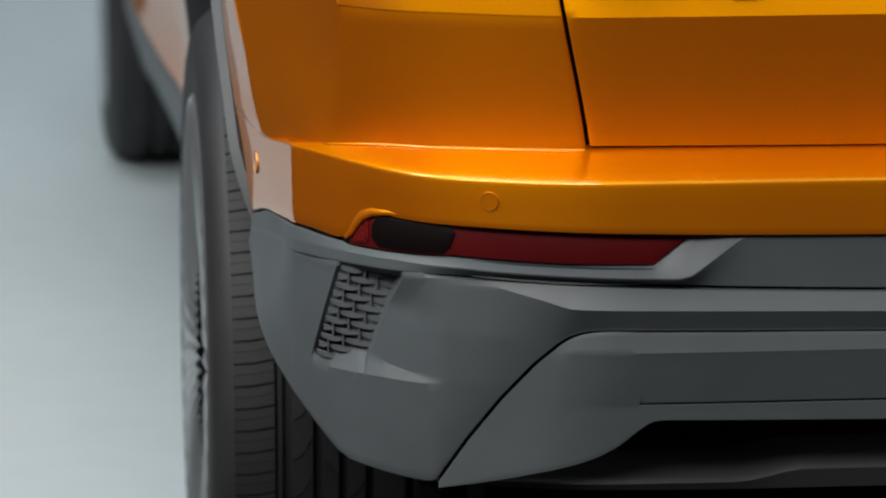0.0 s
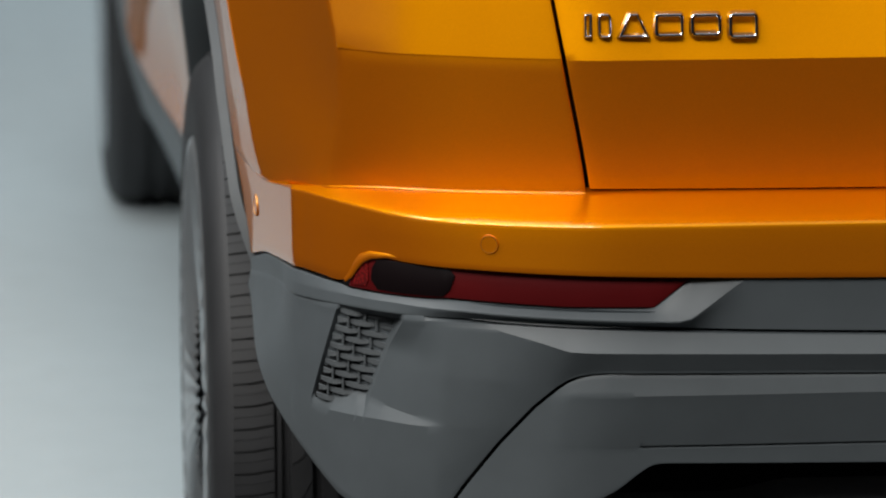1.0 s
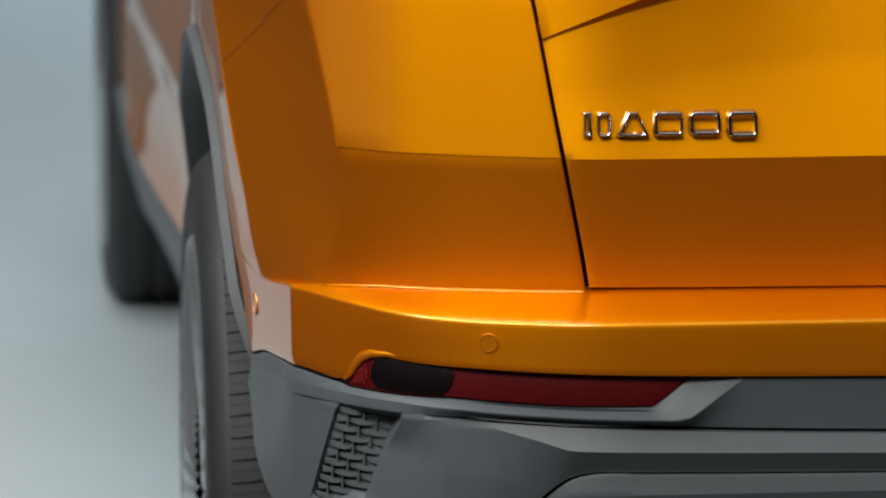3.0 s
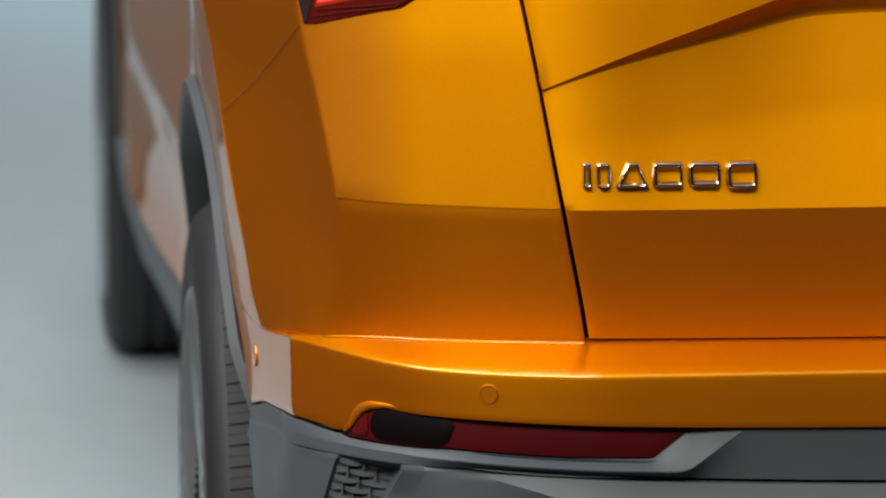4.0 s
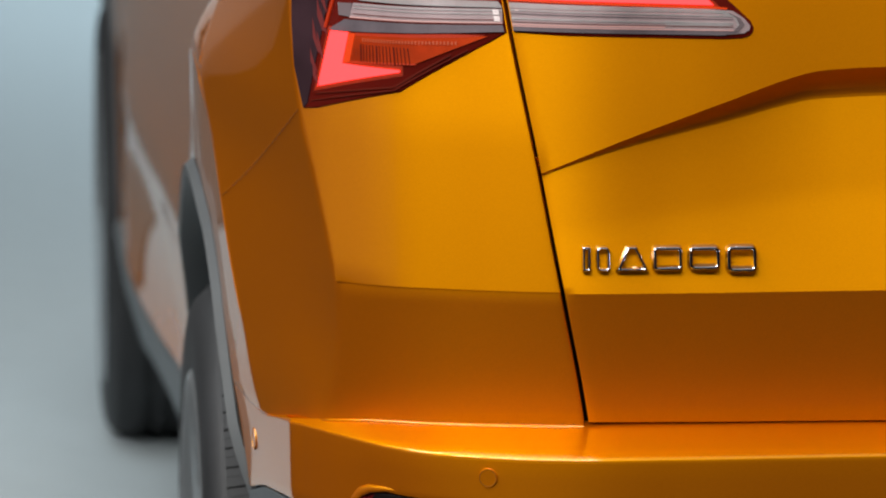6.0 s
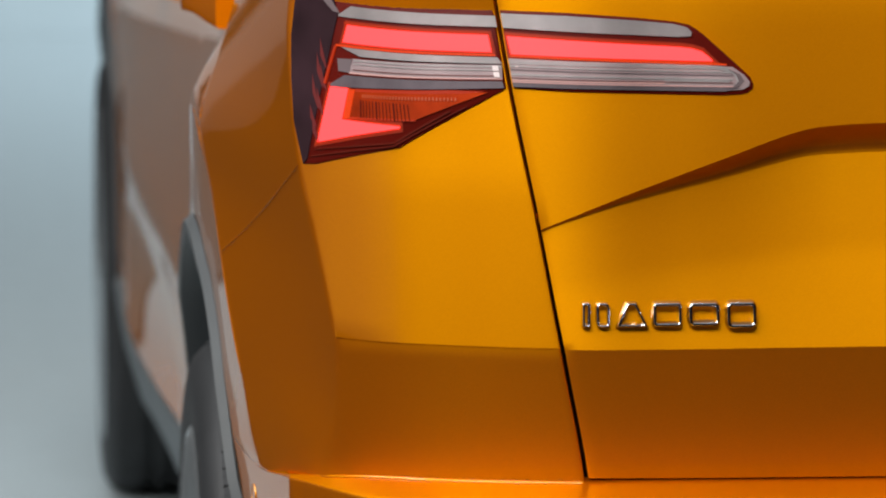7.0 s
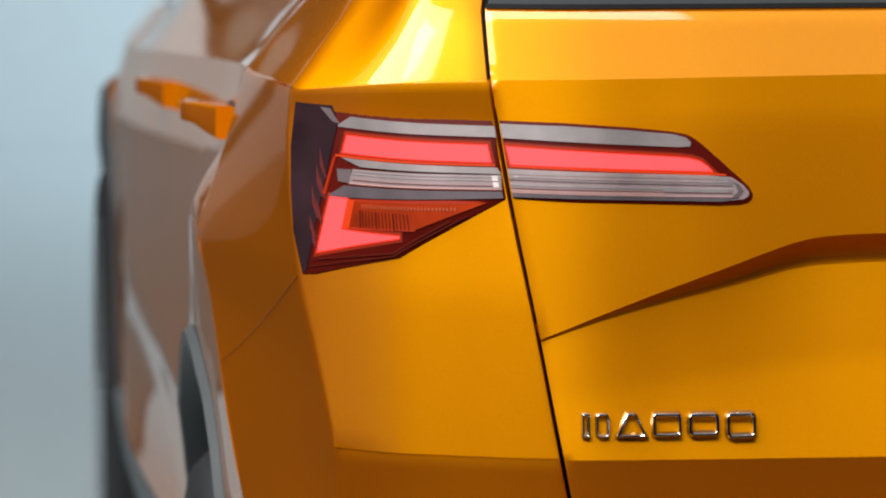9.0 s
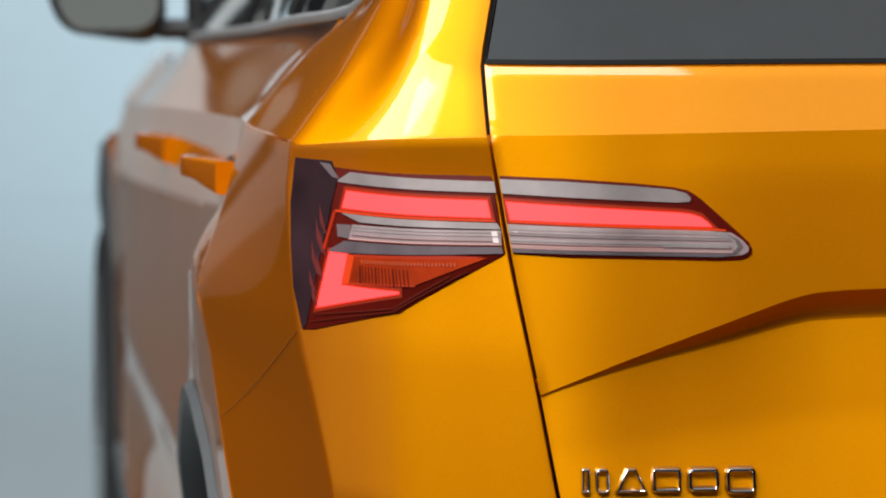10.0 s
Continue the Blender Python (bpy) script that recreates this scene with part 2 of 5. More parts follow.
def plate(plan, poly, setback, step=0.012):
    """A flat-cut piece lying on the body's skin, from its outline in girth and height."""
    bm = bmesh.new()
    bm.faces.new([bm.verts.new((s, 0, z)) for s, z in poly])
    lo, hi = min(p[0] for p in poly), max(p[0] for p in poly)
    s = math.floor(lo / step) * step + step
    while s < hi:
        bmesh.ops.bisect_plane(bm, geom=bm.verts[:] + bm.edges[:] + bm.faces[:], plane_co=(s, 0, 0), plane_no=(1, 0, 0), dist=1e-6)
        s += step
    for v in bm.verts:
        v.co = plan(v.co.x, v.co.z, setback(v.co.z))
    bm.normal_update()
    if sum(f.normal.y * f.calc_area() for f in bm.faces) > 0:
        bmesh.ops.reverse_faces(bm, faces=bm.faces)
    return bm


def fall(dz):
    """How far the glasshouse leans in, above the shoulder."""
    return 0.42 * dz + 0.050 * (1 - math.exp(-max(dz, 0.0) / 0.09)) if dz > 0 else 0.0


def const(v):
    return lambda s: v


# ---- studio ----
def studio():
    bm = bmesh.new()
    bmesh.ops.create_grid(bm, x_segments=8, y_segments=8, size=12)
    ob = part("floor", bm, CONCRETE, None)
    tagged(ob, "dark grey painted concrete studio floor", "floor", kind="structure")
    # the pale sweep: a sheet on the floor that runs up into the cove wall on the left and ahead
    bm = bmesh.new()
    vs = [bm.verts.new((x, y, 0.004)) for x, y in ((-1.075, 10.7), (-1.095, 5.4), (-2.35, 5.2), (-1.7, 1.6), (0.9, 0.6), (7, 0.6), (7, 10.7))]
    bm.faces.new(vs)
    tagged(part("ground_sweep", bm, FLOOR, None), "smooth pale grey seamless studio sweep on the floor", "floor", kind="structure")
    # Added out of view: darkens what the doors reflect of the floor.
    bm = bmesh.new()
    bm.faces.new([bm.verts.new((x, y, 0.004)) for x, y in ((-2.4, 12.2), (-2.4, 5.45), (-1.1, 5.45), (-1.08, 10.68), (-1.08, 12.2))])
    tagged(part("floor_reflection_mat", bm, LOW_SCREEN, None), "grey floor cloth, unseen, added to shape reflections", "floor", kind="structure")
    rows = []
    for k in range(11):
        a = radians(9 * k)
        rows.append((2.4 * (1 - math.sin(a)), 2.4 * (1 - math.cos(a)) + 0.006))
    rows.append((0.0, 2.55))
    out = [[(-1.06, 13.1 - d, z), (0, 13.1 - d, z), (7, 13.1 - d, z)] for d, z in rows]
    ob = part("wall_front", grid(out, None), FLOOR, None, thick=0.1)
    tagged(ob, "white painted seamless studio cove wall", "wall", kind="structure")
    # Drapes added out of view: black keeps reflections dark, the left one is lighter.
    for name, x0, x1, y0, y1 in (("wall_rear", -9, 9, -8.2, -8.1), ("wall_right", 7, 7.1, -8, 12.9), ("wall_left", -7.2, -7.1, -8.1, 13.1), ("wall_back", -7.1, 7.0, 13.25, 13.35), ("wall_reflection_black", -7.1, -2.4, 10.2, 10.3)):
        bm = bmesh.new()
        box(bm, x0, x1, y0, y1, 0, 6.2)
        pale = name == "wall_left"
        tagged(part(name, bm, SIDE_DRAPE if pale else DRAPE, None), ("grey" if pale else "black") + " cloth drape, unseen, added to shape reflections", "wall", kind="structure")
    # Screens added out of view, graded in grey to tone the flank's reflections.
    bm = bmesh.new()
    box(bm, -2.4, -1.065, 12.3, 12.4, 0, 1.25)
    tagged(part("wall_reflection_pale", bm, GREY_DRAPE, None), "pale grey cloth screen, unseen, added to shape reflections", "wall", kind="structure")
    for name, x0, x1, mat, label in (("wall_reflection_low", -4.0, -3.15, LOW_SCREEN, "grey"), ("wall_reflection_mid", -3.15, -2.4, MID_SCREEN, "light grey")):
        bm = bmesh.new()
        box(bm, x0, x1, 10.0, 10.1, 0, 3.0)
        tagged(part(name, bm, mat, None), label + " cloth screen, unseen, added to shape reflections", "wall", kind="structure")
    bm = bmesh.new()
    box(bm, -9.1, 9.1, -8.2, 13.2, 6.2, 6.3)
    tagged(part("ceiling", bm, DRAPE, None), "plain dark studio ceiling", "ceiling", kind="structure")


studio()

# ---- the car ----
car = thing("car", "orange metallic SUV with grey cladding and lit tail lamps", "car")
gap_line = flow((0.66, 0.626), (0.703, 0.633), (0.781, 0.649), (0.881, 0.667), (0.99, 0.688), (1.047, 0.697), (1.079, 0.702), (1.128, 0.701), (1.2, 0.698))
GAP = 0.0017


def tailgate():
    swoosh = flow((0.0, 0.960), (0.392, 0.958), (0.422, 0.957), (0.449, 0.9545), (0.467, 0.950), (0.513, 0.934), (0.603, 0.902), (0.664, 0.878), (0.70, 0.864))
    hem = flow((0, 0.6785), (0.40, 0.6795), (0.63, 0.6815))
    lip = lambda s: swoosh(s) - 0.023 * ease(0.68, 0.42, s) - 0.002
    dip = lambda s: 0.021 * ease(0.67, 0.43, s) + 0.003
    rails = [
        (hem, lambda s: 0.064),
        (lambda s: hem(s) + 0.0018, lambda s: 0.06379),
        (const(0.7855), lambda s: lean(0.785)),
        (lambda s: (0.7855 + lip(s)) / 2, lambda s: lean((0.7855 + lip(s)) / 2) + dip(s) * 0.6),
        *[((lambda u: lambda s: lip(s) * (1 - u) + swoosh(s) * u)(k / 10), (lambda u: lambda s: lean(lip(s) * (1 - u) + swoosh(s) * u) + dip(s) * math.cos(math.pi / 2 * u))(k / 10)) for k in range(11)],
        (lambda s: 1.05 - 0.012 * ease(0.5, 0.75, s), lambda s: 0.101),
        (flow((0, 1.086), (0.385, 1.082), (0.704, 1.078)), const(0.108)),
        (const(1.131), const(0.163)),
    ]
    bm = panel(body_plan, rails, lambda z: gap_line(z) - GAP, const(0.0), 70, [1, 6, 8, 8] + [1] * 10 + [6, 4, 4])
    return part("tailgate", mirrored(bm), PAINT, car, "orange painted tailgate with a sharp crease", thick=0.014, bevel=0.0016, angle=8)


gate = tailgate()


def rear_window():
    rails = [(const(1.1345), const(0.163)), (const(1.30), const(0.27)), (const(1.50), const(0.40))]
    bm = panel(body_plan, rails, lambda z: 0.698 - (z - 1.13) * 0.25, const(0.0), 30, 6)
    part("rear_window", mirrored(bm), FRIT, gate, "dark tinted rear window", thick=0.006)


rear_window()


def seals():
    """Black rubber seen in the gap beside the tailgate and under its glass."""
    depth = lin((1.075, 0.108), (1.131, 0.163), (1.5, 0.40))
    rows = []
    for z in np.linspace(1.072, 1.42, 20):
        s = gap_line(z) if z < 1.131 else 0.701 - (z - 1.131) * 0.25
        rows.append([body_plan(s + ds, z, depth(z) + 0.006) for ds in (-0.003, 0.0, 0.005)])
    part("gate_seal", grid(rows, MIDDLE), DARK, gate, "black rubber seal", thick=0.004, both=True)
    rows = [[body_plan(s, z, 0.1612 + (z - 1.131) * 0.6) for s in np.linspace(0.6985, 0, 40)] for z in (1.1312, 1.1330, 1.1348)]
    part("window_seal", mirrored(grid(rows, MIDDLE)), DARK, gate, "thin black rubber seal under the glass", thick=0.002)


seals()

CREASE = 0.588
JOINT = 0.888
# the crease round the rear arch: how far ahead and how far out it lies at each height, then by angle over the door
crease_y = lambda z: AXLE_REAR - math.sqrt(max(CREASE**2 - (z - HUB) ** 2, 0.0))
crease_out = flow((0.641, -0.8695), (0.663, -0.8752), (0.701, -0.8803), (0.758, -0.889), (0.80, -0.8934), (0.831, -0.8958), (0.86, -0.899), (0.888, -0.904))
crease_r = flow((-60, CREASE), (-19, CREASE), (-5, 0.570), (12, 0.530), (35, 0.510), (80, 0.505))
crease_x = flow((-22, -0.903), (-19, -0.904), (-10, -0.905), (0, -0.903), (15, -0.896), (30, -0.886), (45, -0.875), (60, -0.868), (80, -0.866))
corner_line = flow((0.66, 0.885), (0.74, 0.862), (0.782, 0.865), (0.86, 0.894), (0.913, 0.919), (0.961, 0.930), (1.015, 0.935), (1.05, 0.928), (1.062, 0.925))
setback = lin((0.655, 0.006), (0.785, 0.052), (0.92, 0.085), (1.0, 0.100), (1.07, 0.112))


def side_x(y, z):
    """The flank's skin round the door's rear edge, swelling out to the arch."""
    plain = lambda yy, zz: body_plan(body_plan.girth(yy - setback(zz) * ease(1.0, 0.45, yy)), zz).x + 0.022 * ease(0.96, 1.065, zz) * ease(0.28, 0.5, yy)
    r, d = math.hypot(y - AXLE_REAR, z - HUB), math.degrees(math.atan2(y - AXLE_REAR, z - HUB))
    d = min(max(d, -22.0), 80.0)
    ring = crease_r(d)
    rim = (AXLE_REAR + ring * math.sin(radians(d)), HUB + ring * math.cos(radians(d)))
    swell = crease_x(d) - plain(*rim)
    return plain(y, z) + swell * ease(lin((-22, 0.11), (-5, 0.075), (80, 0.06))(d), -0.001, r - ring)


def quarter_end(z):
    return body_plan.girth((crease_y(z) if z < JOINT else 0.659) - setback(z))


def quarter_x(s, z):
    """From the tail's corner edge the side runs nearly straight to the crease of the arch, rounder near the shoulder."""
    so, se = corner_line(z), quarter_end(z)
    ends = crease_out(z) if z < JOINT else side_x(0.659, z)
    t = min(max((s - so) / max(se - so, 1e-3), 0.0), 1.0)
    x0, c = body_plan(so, z).x, float(np.interp(z, [0.66, 0.74, 0.79, 0.85, 0.95, 1.06], [0.04, 0.08, 0.15, 0.2, 0.5, 0.8]))
    line = x0 + (ends - x0) * (t + c * t * (1 - t))
    return line + 0.0016 * ease(0.70, 0.655, z) * math.sin(math.pi * t) ** 2 if t > 0 else body_plan(s, z).x


def pull(s, z):
    """The tail face and lamps stand flatter than the bumper's rounded corner."""
    h = min(z, 1.06)
    so, se = corner_line(h), quarter_end(h)
    u = min(s, so) - 0.72
    d = 0.0 if u < 0 else (0.34 * (u * u / 0.12 if u < 0.06 else u - 0.03))
    if s > so:
        d *= max(0.0, 1 - (s - so) / max(se - so, 1e-3))
    d *= min(max((z - 0.672) / 0.113, 0.0), 1.0) * ease(1.30, 1.06, z)
    return Vector((-0.066 * d, -d, 0.09 * d))


def face(s, z, off=0.0, narrow=1.0):
    return body_plan(s, z, off, narrow) + pull(s, z)


proud = lin((0.785, 0.010), (0.91, 0.006), (1.04, 0.003))


def quarter():
    # lower band, round the corner under the crease
    shelf = flow((0.6, 0.6775), (0.74, 0.6755), (0.80, 0.673), (0.863, 0.6685), (0.93, 0.6612), (1.0, 0.6532), (1.06, 0.6435), (1.09, 0.6425), (2, 0.6415))
    shelf_in = flow((0.6, 0.066), (0.74, 0.065), (0.80, 0.060), (0.863, 0.039), (0.93, 0.018), (1.0, 0.008), (1.06, 0.006), (2, 0.006))
    end = quarter_end
    inset = lambda s, z: Vector((quarter_x(s, z) - body_plan(s, z).x, 0, 0)) + pull(s, z)
    rails = [
        (shelf, shelf_in),
        (lambda s: shelf(s) + 0.0018, lambda s: shelf_in(s) + (0.055 - shelf_in(s)) * 0.017),
        (lambda s: 0.785 - 0.004 * ease(0.74, 0.87, s), lambda s: 0.055 - 0.0045 * ease(0.80, 0.865, s) * ease(0.95, 0.868, s)),
        (const(0.92), const(0.085)),
        (const(1.0), const(0.100)),
        (flow((0.6, 1.079), (0.704, 1.078), (0.783, 1.074), (0.851, 1.067), (0.925, 1.060), (1.1, 1.053), (1.26, 1.046), (2, 1.046)), const(0.112)),
    ]
    bm = panel(body_plan, rails, lambda z: gap_line(z) + GAP, end, 90, [1, 10, 6, 5, 5], inset=inset)
    q = part("quarter_panel", bm, PAINT, car, "orange painted rear quarter panel", thick=0.012, bevel=0.0009, both=True)
    # the folded lower edge above the bumper's shelf, and the fine seam from the lamp's corner down to the arch
    bead = lambda s: body_plan(s, shelf(s) + 0.0006, shelf_in(s) - 0.0022) + inset(s, shelf(s))
    rows = [[bead(s) + Vector((0, -0.0018 * math.cos(a), 0.0014 * math.sin(a))) for a in np.linspace(0, 2 * math.pi, 10, endpoint=False)] for s in np.linspace(gap_line(0.68) + 0.003, 0.90, 60)]
    part("folded_edge", grid(rows, None, close=True), PAINT, q, angle=60, both=True)
    rows = []
    for k in range(41):
        z = 0.911 - 0.107 * k / 40
        s = 0.921 + (quarter_end(0.804) - 0.006 - 0.921) * k / 40
        c = body_plan(s, z, 0.055 + (z - 0.785) * 0.2222) + inset(s, z) + Vector((-0.0007, -0.0005, 0))
        rows.append([c + Vector((0, 0, dz)) for dz in (-0.00018, 0.00018)])
    part("panel_seam", grid(rows, MIDDLE), SEAL, q, "fine dark panel seam", thick=0.0005, both=True)
    # the raised tail face between the gap and the corner edge
    rails = [
        (lambda s: 0.7855 - 0.003 * ease(0.74, 0.87, s), lambda s: 0.0545),
        (lambda s: 0.7867 - 0.003 * ease(0.74, 0.87, s), lambda s: 0.0547),
        (const(0.91), lambda s: lean(0.91) - 0.001),
        (const(1.04), lambda s: lean(1.04) - 0.001),
        (flow((0.6, 1.0785), (0.704, 1.0775), (0.783, 1.0735), (0.851, 1.0665), (0.925, 1.0595), (1.1, 1.059)), lambda s: 0.0990),
    ]
    rails = [(z, (lambda f, g: lambda s: g(s) - proud(f(s)) * ease(0.80, 0.93, s))(z, o)) for z, o in rails]
    bm = panel(body_plan, rails, lambda z: gap_line(z) + GAP, corner_line, 40, [1, 8, 8, 4], inset=pull)
    part("tail_face", bm, PAINT, car, "orange painted flat tail face", thick=0.03, bevel=0.0014, both=True)


quarter()


def upper_body():
    # pillar between rear window and side windows, and the roof
    front = lin((1.06, 0.655), (1.14, 0.64), (1.165, 0.56), (1.19, 0.52), (1.5, 0.78), (1.56, 0.80))
    rows = []
    for k in range(25):
        t = (k / 24) ** 1.6
        z = 1.0775 + t * 0.47
        dz = t * 0.47
        f = 0.90 * dz if dz < 0.05 else 0.045 + 0.42 * (dz - 0.05) + 0.026 * (1 - math.exp(-(dz - 0.05) / 0.0542))
        off = 0.112 + f * 0.95
        a, b = (gap_line(z) if z < 1.131 else 0.701 - (z - 1.131) * 0.25) + 0.0025, body_plan.girth(front(z) - off + 0.02)
        r = []
        for j in range(37):
            s = a + (b - a) * j / 36
            w, knee = ease(0.70, 0.90, s), 0.05 + 0.05 * ease(0.95, 1.15, s)
            inward = 0.90 * dz if dz < knee else 0.90 * knee + 0.42 * (dz - knee) + 0.026 * (1 - math.exp(-(dz - knee) / 0.0542))
            narrow = 1 - inward * w / 0.87
            p = body_plan(s, z - (0.0175 * ease(0.70, 0.93, s) + 0.014 * ease(0.93, 1.26, s)) * (1 - t), (0.1092 + dz * 1.06 if z < 1.131 else lean(z) + 0.003) * (1 - w) + off * w, narrow)
            p.x += (quarter_x(s, 1.06) - body_plan(s, 1.06).x) * narrow
            p += pull(s, z)
            p.y -= (0.0095 + 0.003 * ease(0.80, 0.93, s)) * ease(0.3, 0.0, t) * ease(0.95, 0.92, s)
            r.append(p)
        rows.append(r)
    part("rear_pillar", grid(rows, MIDDLE), PAINT, car, "orange painted rear pillar", thick=0.02, bevel=0.0008, both=True)
    rows = []
    for k in range(9):
        t = k / 8
        rows.append([(x * 0.64, 0.62 + 2.1 * t, 1.548 + 0.05 * (1 - x * x) - 0.05 * abs(2 * t - 0.8) ** 3) for x in [i / 8 - 1 for i in range(17)]])
    part("roof", grid(rows, MIDDLE), PAINT, car, "orange painted roof", thick=0.02)


upper_body()


def arch(y, r):
    return lambda at: HUB + math.sqrt(max(r * r - (at - y) ** 2, 0.0))


def flank():
    """Doors and front wing: a sheet by length and height."""
    belt = flow((0.6, 1.050), (0.66, 1.046), (1.5, 0.990), (2.4, 0.928), (3.0, 0.886), (4.2, 0.83))
    low = lambda y: max(0.375, arch(AXLE_REAR, 0.44)(y) if abs(y - AXLE_REAR) < 0.44 else 0, arch(AXLE_FRONT, 0.44)(y) if abs(y - AXLE_FRONT) < 0.44 else 0)

    def shape(y, z):
        b = belt(y)
        x = side_x(y, min(z, 1.06)) if y < 1.5 else body_plan(body_plan.girth(y), z).x
        if y < 1.5:
            x -= 0.022 * ease(0.96, 1.065, min(z, 1.06))
            q, ring = math.hypot(y - AXLE_REAR, z - HUB), crease_r(math.degrees(math.atan2(y - AXLE_REAR, z - HUB)))
            x += 0.010 * ease(ring - 0.004, ring - 0.03, q) + 0.0002 * ease(0.76, 0.661, y)
        mid = ease(1.15, 1.5, y) * ease(3.05, 2.8, y)
        x += (sill_tuck(y) * ease(0.62, 0.39, z) - 0.006 * math.exp(-((z - 0.62) / 0.05) ** 2)) * mid
        x += 0.022 * ease(b - 0.10, b + 0.005, z) - 0.009 * max(0.0, (0.475 - z) / 0.10) ** 2 * mid
        x += fall(z - b) + 0.012 * ease(0.03, 0.09, z - b) * ease(1.2, 0.7, y)
        return (x, y, z)

    sill_tuck = flow((1.1, 0.026), (1.5, 0.029), (2.0, 0.031), (2.25, 0.020), (2.5, 0.011), (2.9, 0.003), (3.1, 0.002))

    def sheet(name, y0, y1, label):
        rows = []
        for i in range(21):
            y = y0 + (y1 - y0) * i / 20
            a, b = low(y), belt(y)
            zs = [a + (b - a) * k / 20 for k in range(21)]
            top = 0.094 if y1 < 3 else 0.055
            zs += [b + top * k / 8 for k in range(1, 9)]
            rows.append([shape(y, z) for z in zs])
        return part(name, grid(rows, MIDDLE), PAINT, car, label, thick=0.012, both=True)

    rear = sheet("rear_door", 0.661, 1.7034, "orange painted rear door")
    front = sheet("front_door", 1.7040, 2.85, "orange painted front door")
    sheet("front_wing", 2.852, 4.05, "orange painted front wing")
    # nose
    rows = [[body_plan(body_plan.girth(4.04) + (body_plan.s[-1] - body_plan.girth(4.04)) * j / 24, z, -0.02 * t) for j in range(25)] for t, z in ((0, 0.3), (0.5, 0.6), (1, 0.80))]
    part("nose", mirrored(grid(rows, MIDDLE)), PAINT, car, thick=0.012)
    rim, half = lin((2.9, 0.938), (4.05, 0.878), (4.3, 0.84)), lin((2.9, 0.795), (3.5, 0.79), (4.05, 0.74), (4.3, 0.55))
    rows = [[(u * half(y), y, rim(y) + 0.03 * (1 - u * u)) for u in np.linspace(-1, 1, 15)] for y in np.linspace(2.9, 4.3, 12)]
    part("bonnet", grid(rows, MIDDLE), PAINT, car, thick=0.012)
    return rear, front


rear_door, front_door = flank()


def side_glass():
    base = lin((0.5, 1.195), (0.56, 1.170), (0.60, 1.158), (0.66, 1.149), (0.75, 1.141), (1.5, 1.086), (2.4, 1.022), (3.0, 0.98))
    wide = flow((0.5, -0.746), (0.60, -0.761), (0.75, -0.783), (1.5, -0.790), (2.4, -0.806), (3.0, -0.808))
    xin = lambda z, y: wide(y) + 0.42 * (z - base(y))

    def pane(y0, y1, lo=-0.005, hi=1.53):
        rows = []
        for t in np.linspace(0, 1, 7):
            r = []
            for u in np.linspace(0, 1, 9):
                y = y0 + (y1 - y0) * u
                z0 = base(y) + lo
                z = z0 + (hi - z0) * t if hi > 1 else z0 + hi * t
                r.append((xin(z, y), y + (0.26 * (z - 1.19) if y0 < 0.6 and u < 0.5 else 0), z))
            rows.append(r)
        return rows
    part("side_window", grid(pane(0.53, 0.99), MIDDLE), GLASS, car, "dark tinted quarter window", thick=0.005, both=True)
    part("side_window", grid(pane(1.02, 1.75), MIDDLE), GLASS, car, "dark tinted rear side window", thick=0.005, both=True)
    part("side_window", grid(pane(1.80, 2.75), MIDDLE), GLASS, car, "dark tinted front side window", thick=0.005, both=True)
    rows = []
    for y in np.linspace(0.50, 2.95, 40):
        z = base(y)
        rows.append([(xin(z, y) + dx, y, z + dz) for dx, dz in ((0.02, -0.010), (-0.005, -0.010), (-0.0065, -0.007), (-0.0065, -0.003), (-0.004, 0.0), (0.01, 0.001))])
    part("window_trim", grid(rows, MIDDLE), SATIN, car, "satin grey window base trim", thick=0.003, both=True)
    for y in (0.99, 1.76):
        bm = bmesh.new()
        rows = [[(xin(z, y) - 0.002 + dx, y + dy, z) for dx, dy in ((0.02, -0.015), (-0.003, -0.015), (-0.003, 0.045), (0.02, 0.045))] for z in np.linspace(base(y), 1.53, 6)]
        part("window_pillar", grid(rows, MIDDLE), DARK, car, "black window pillar", thick=0.004, both=True)
    rows = [[(x * (1 - 0.1 * t), 3.05 - 0.75 * t, 1.03 + 0.52 * t) for x in np.linspace(-0.76, 0.76, 9)] for t in np.linspace(0, 1, 5)]
    part("windscreen", grid(rows, MIDDLE), GLASS, car, "tinted windscreen", thick=0.006)


side_glass()


bumper_top = lin((0.17, -0.8405), (0.188, -0.8475), (0.20, -0.8535), (0.53, -0.8868), (0.6, -0.8939))
bumper_foot = lin((0.17, -0.8405), (0.188, -0.8475), (0.20, -0.8520), (0.55, -0.8815))
bumper_edge = flow((0, 0.664), (0.80, 0.664), (0.89, 0.6632), (0.94, 0.661), (1.0, 0.654), (1.06, 0.645), (1.1, 0.6405), (1.2, 0.638), (2, 0.638))


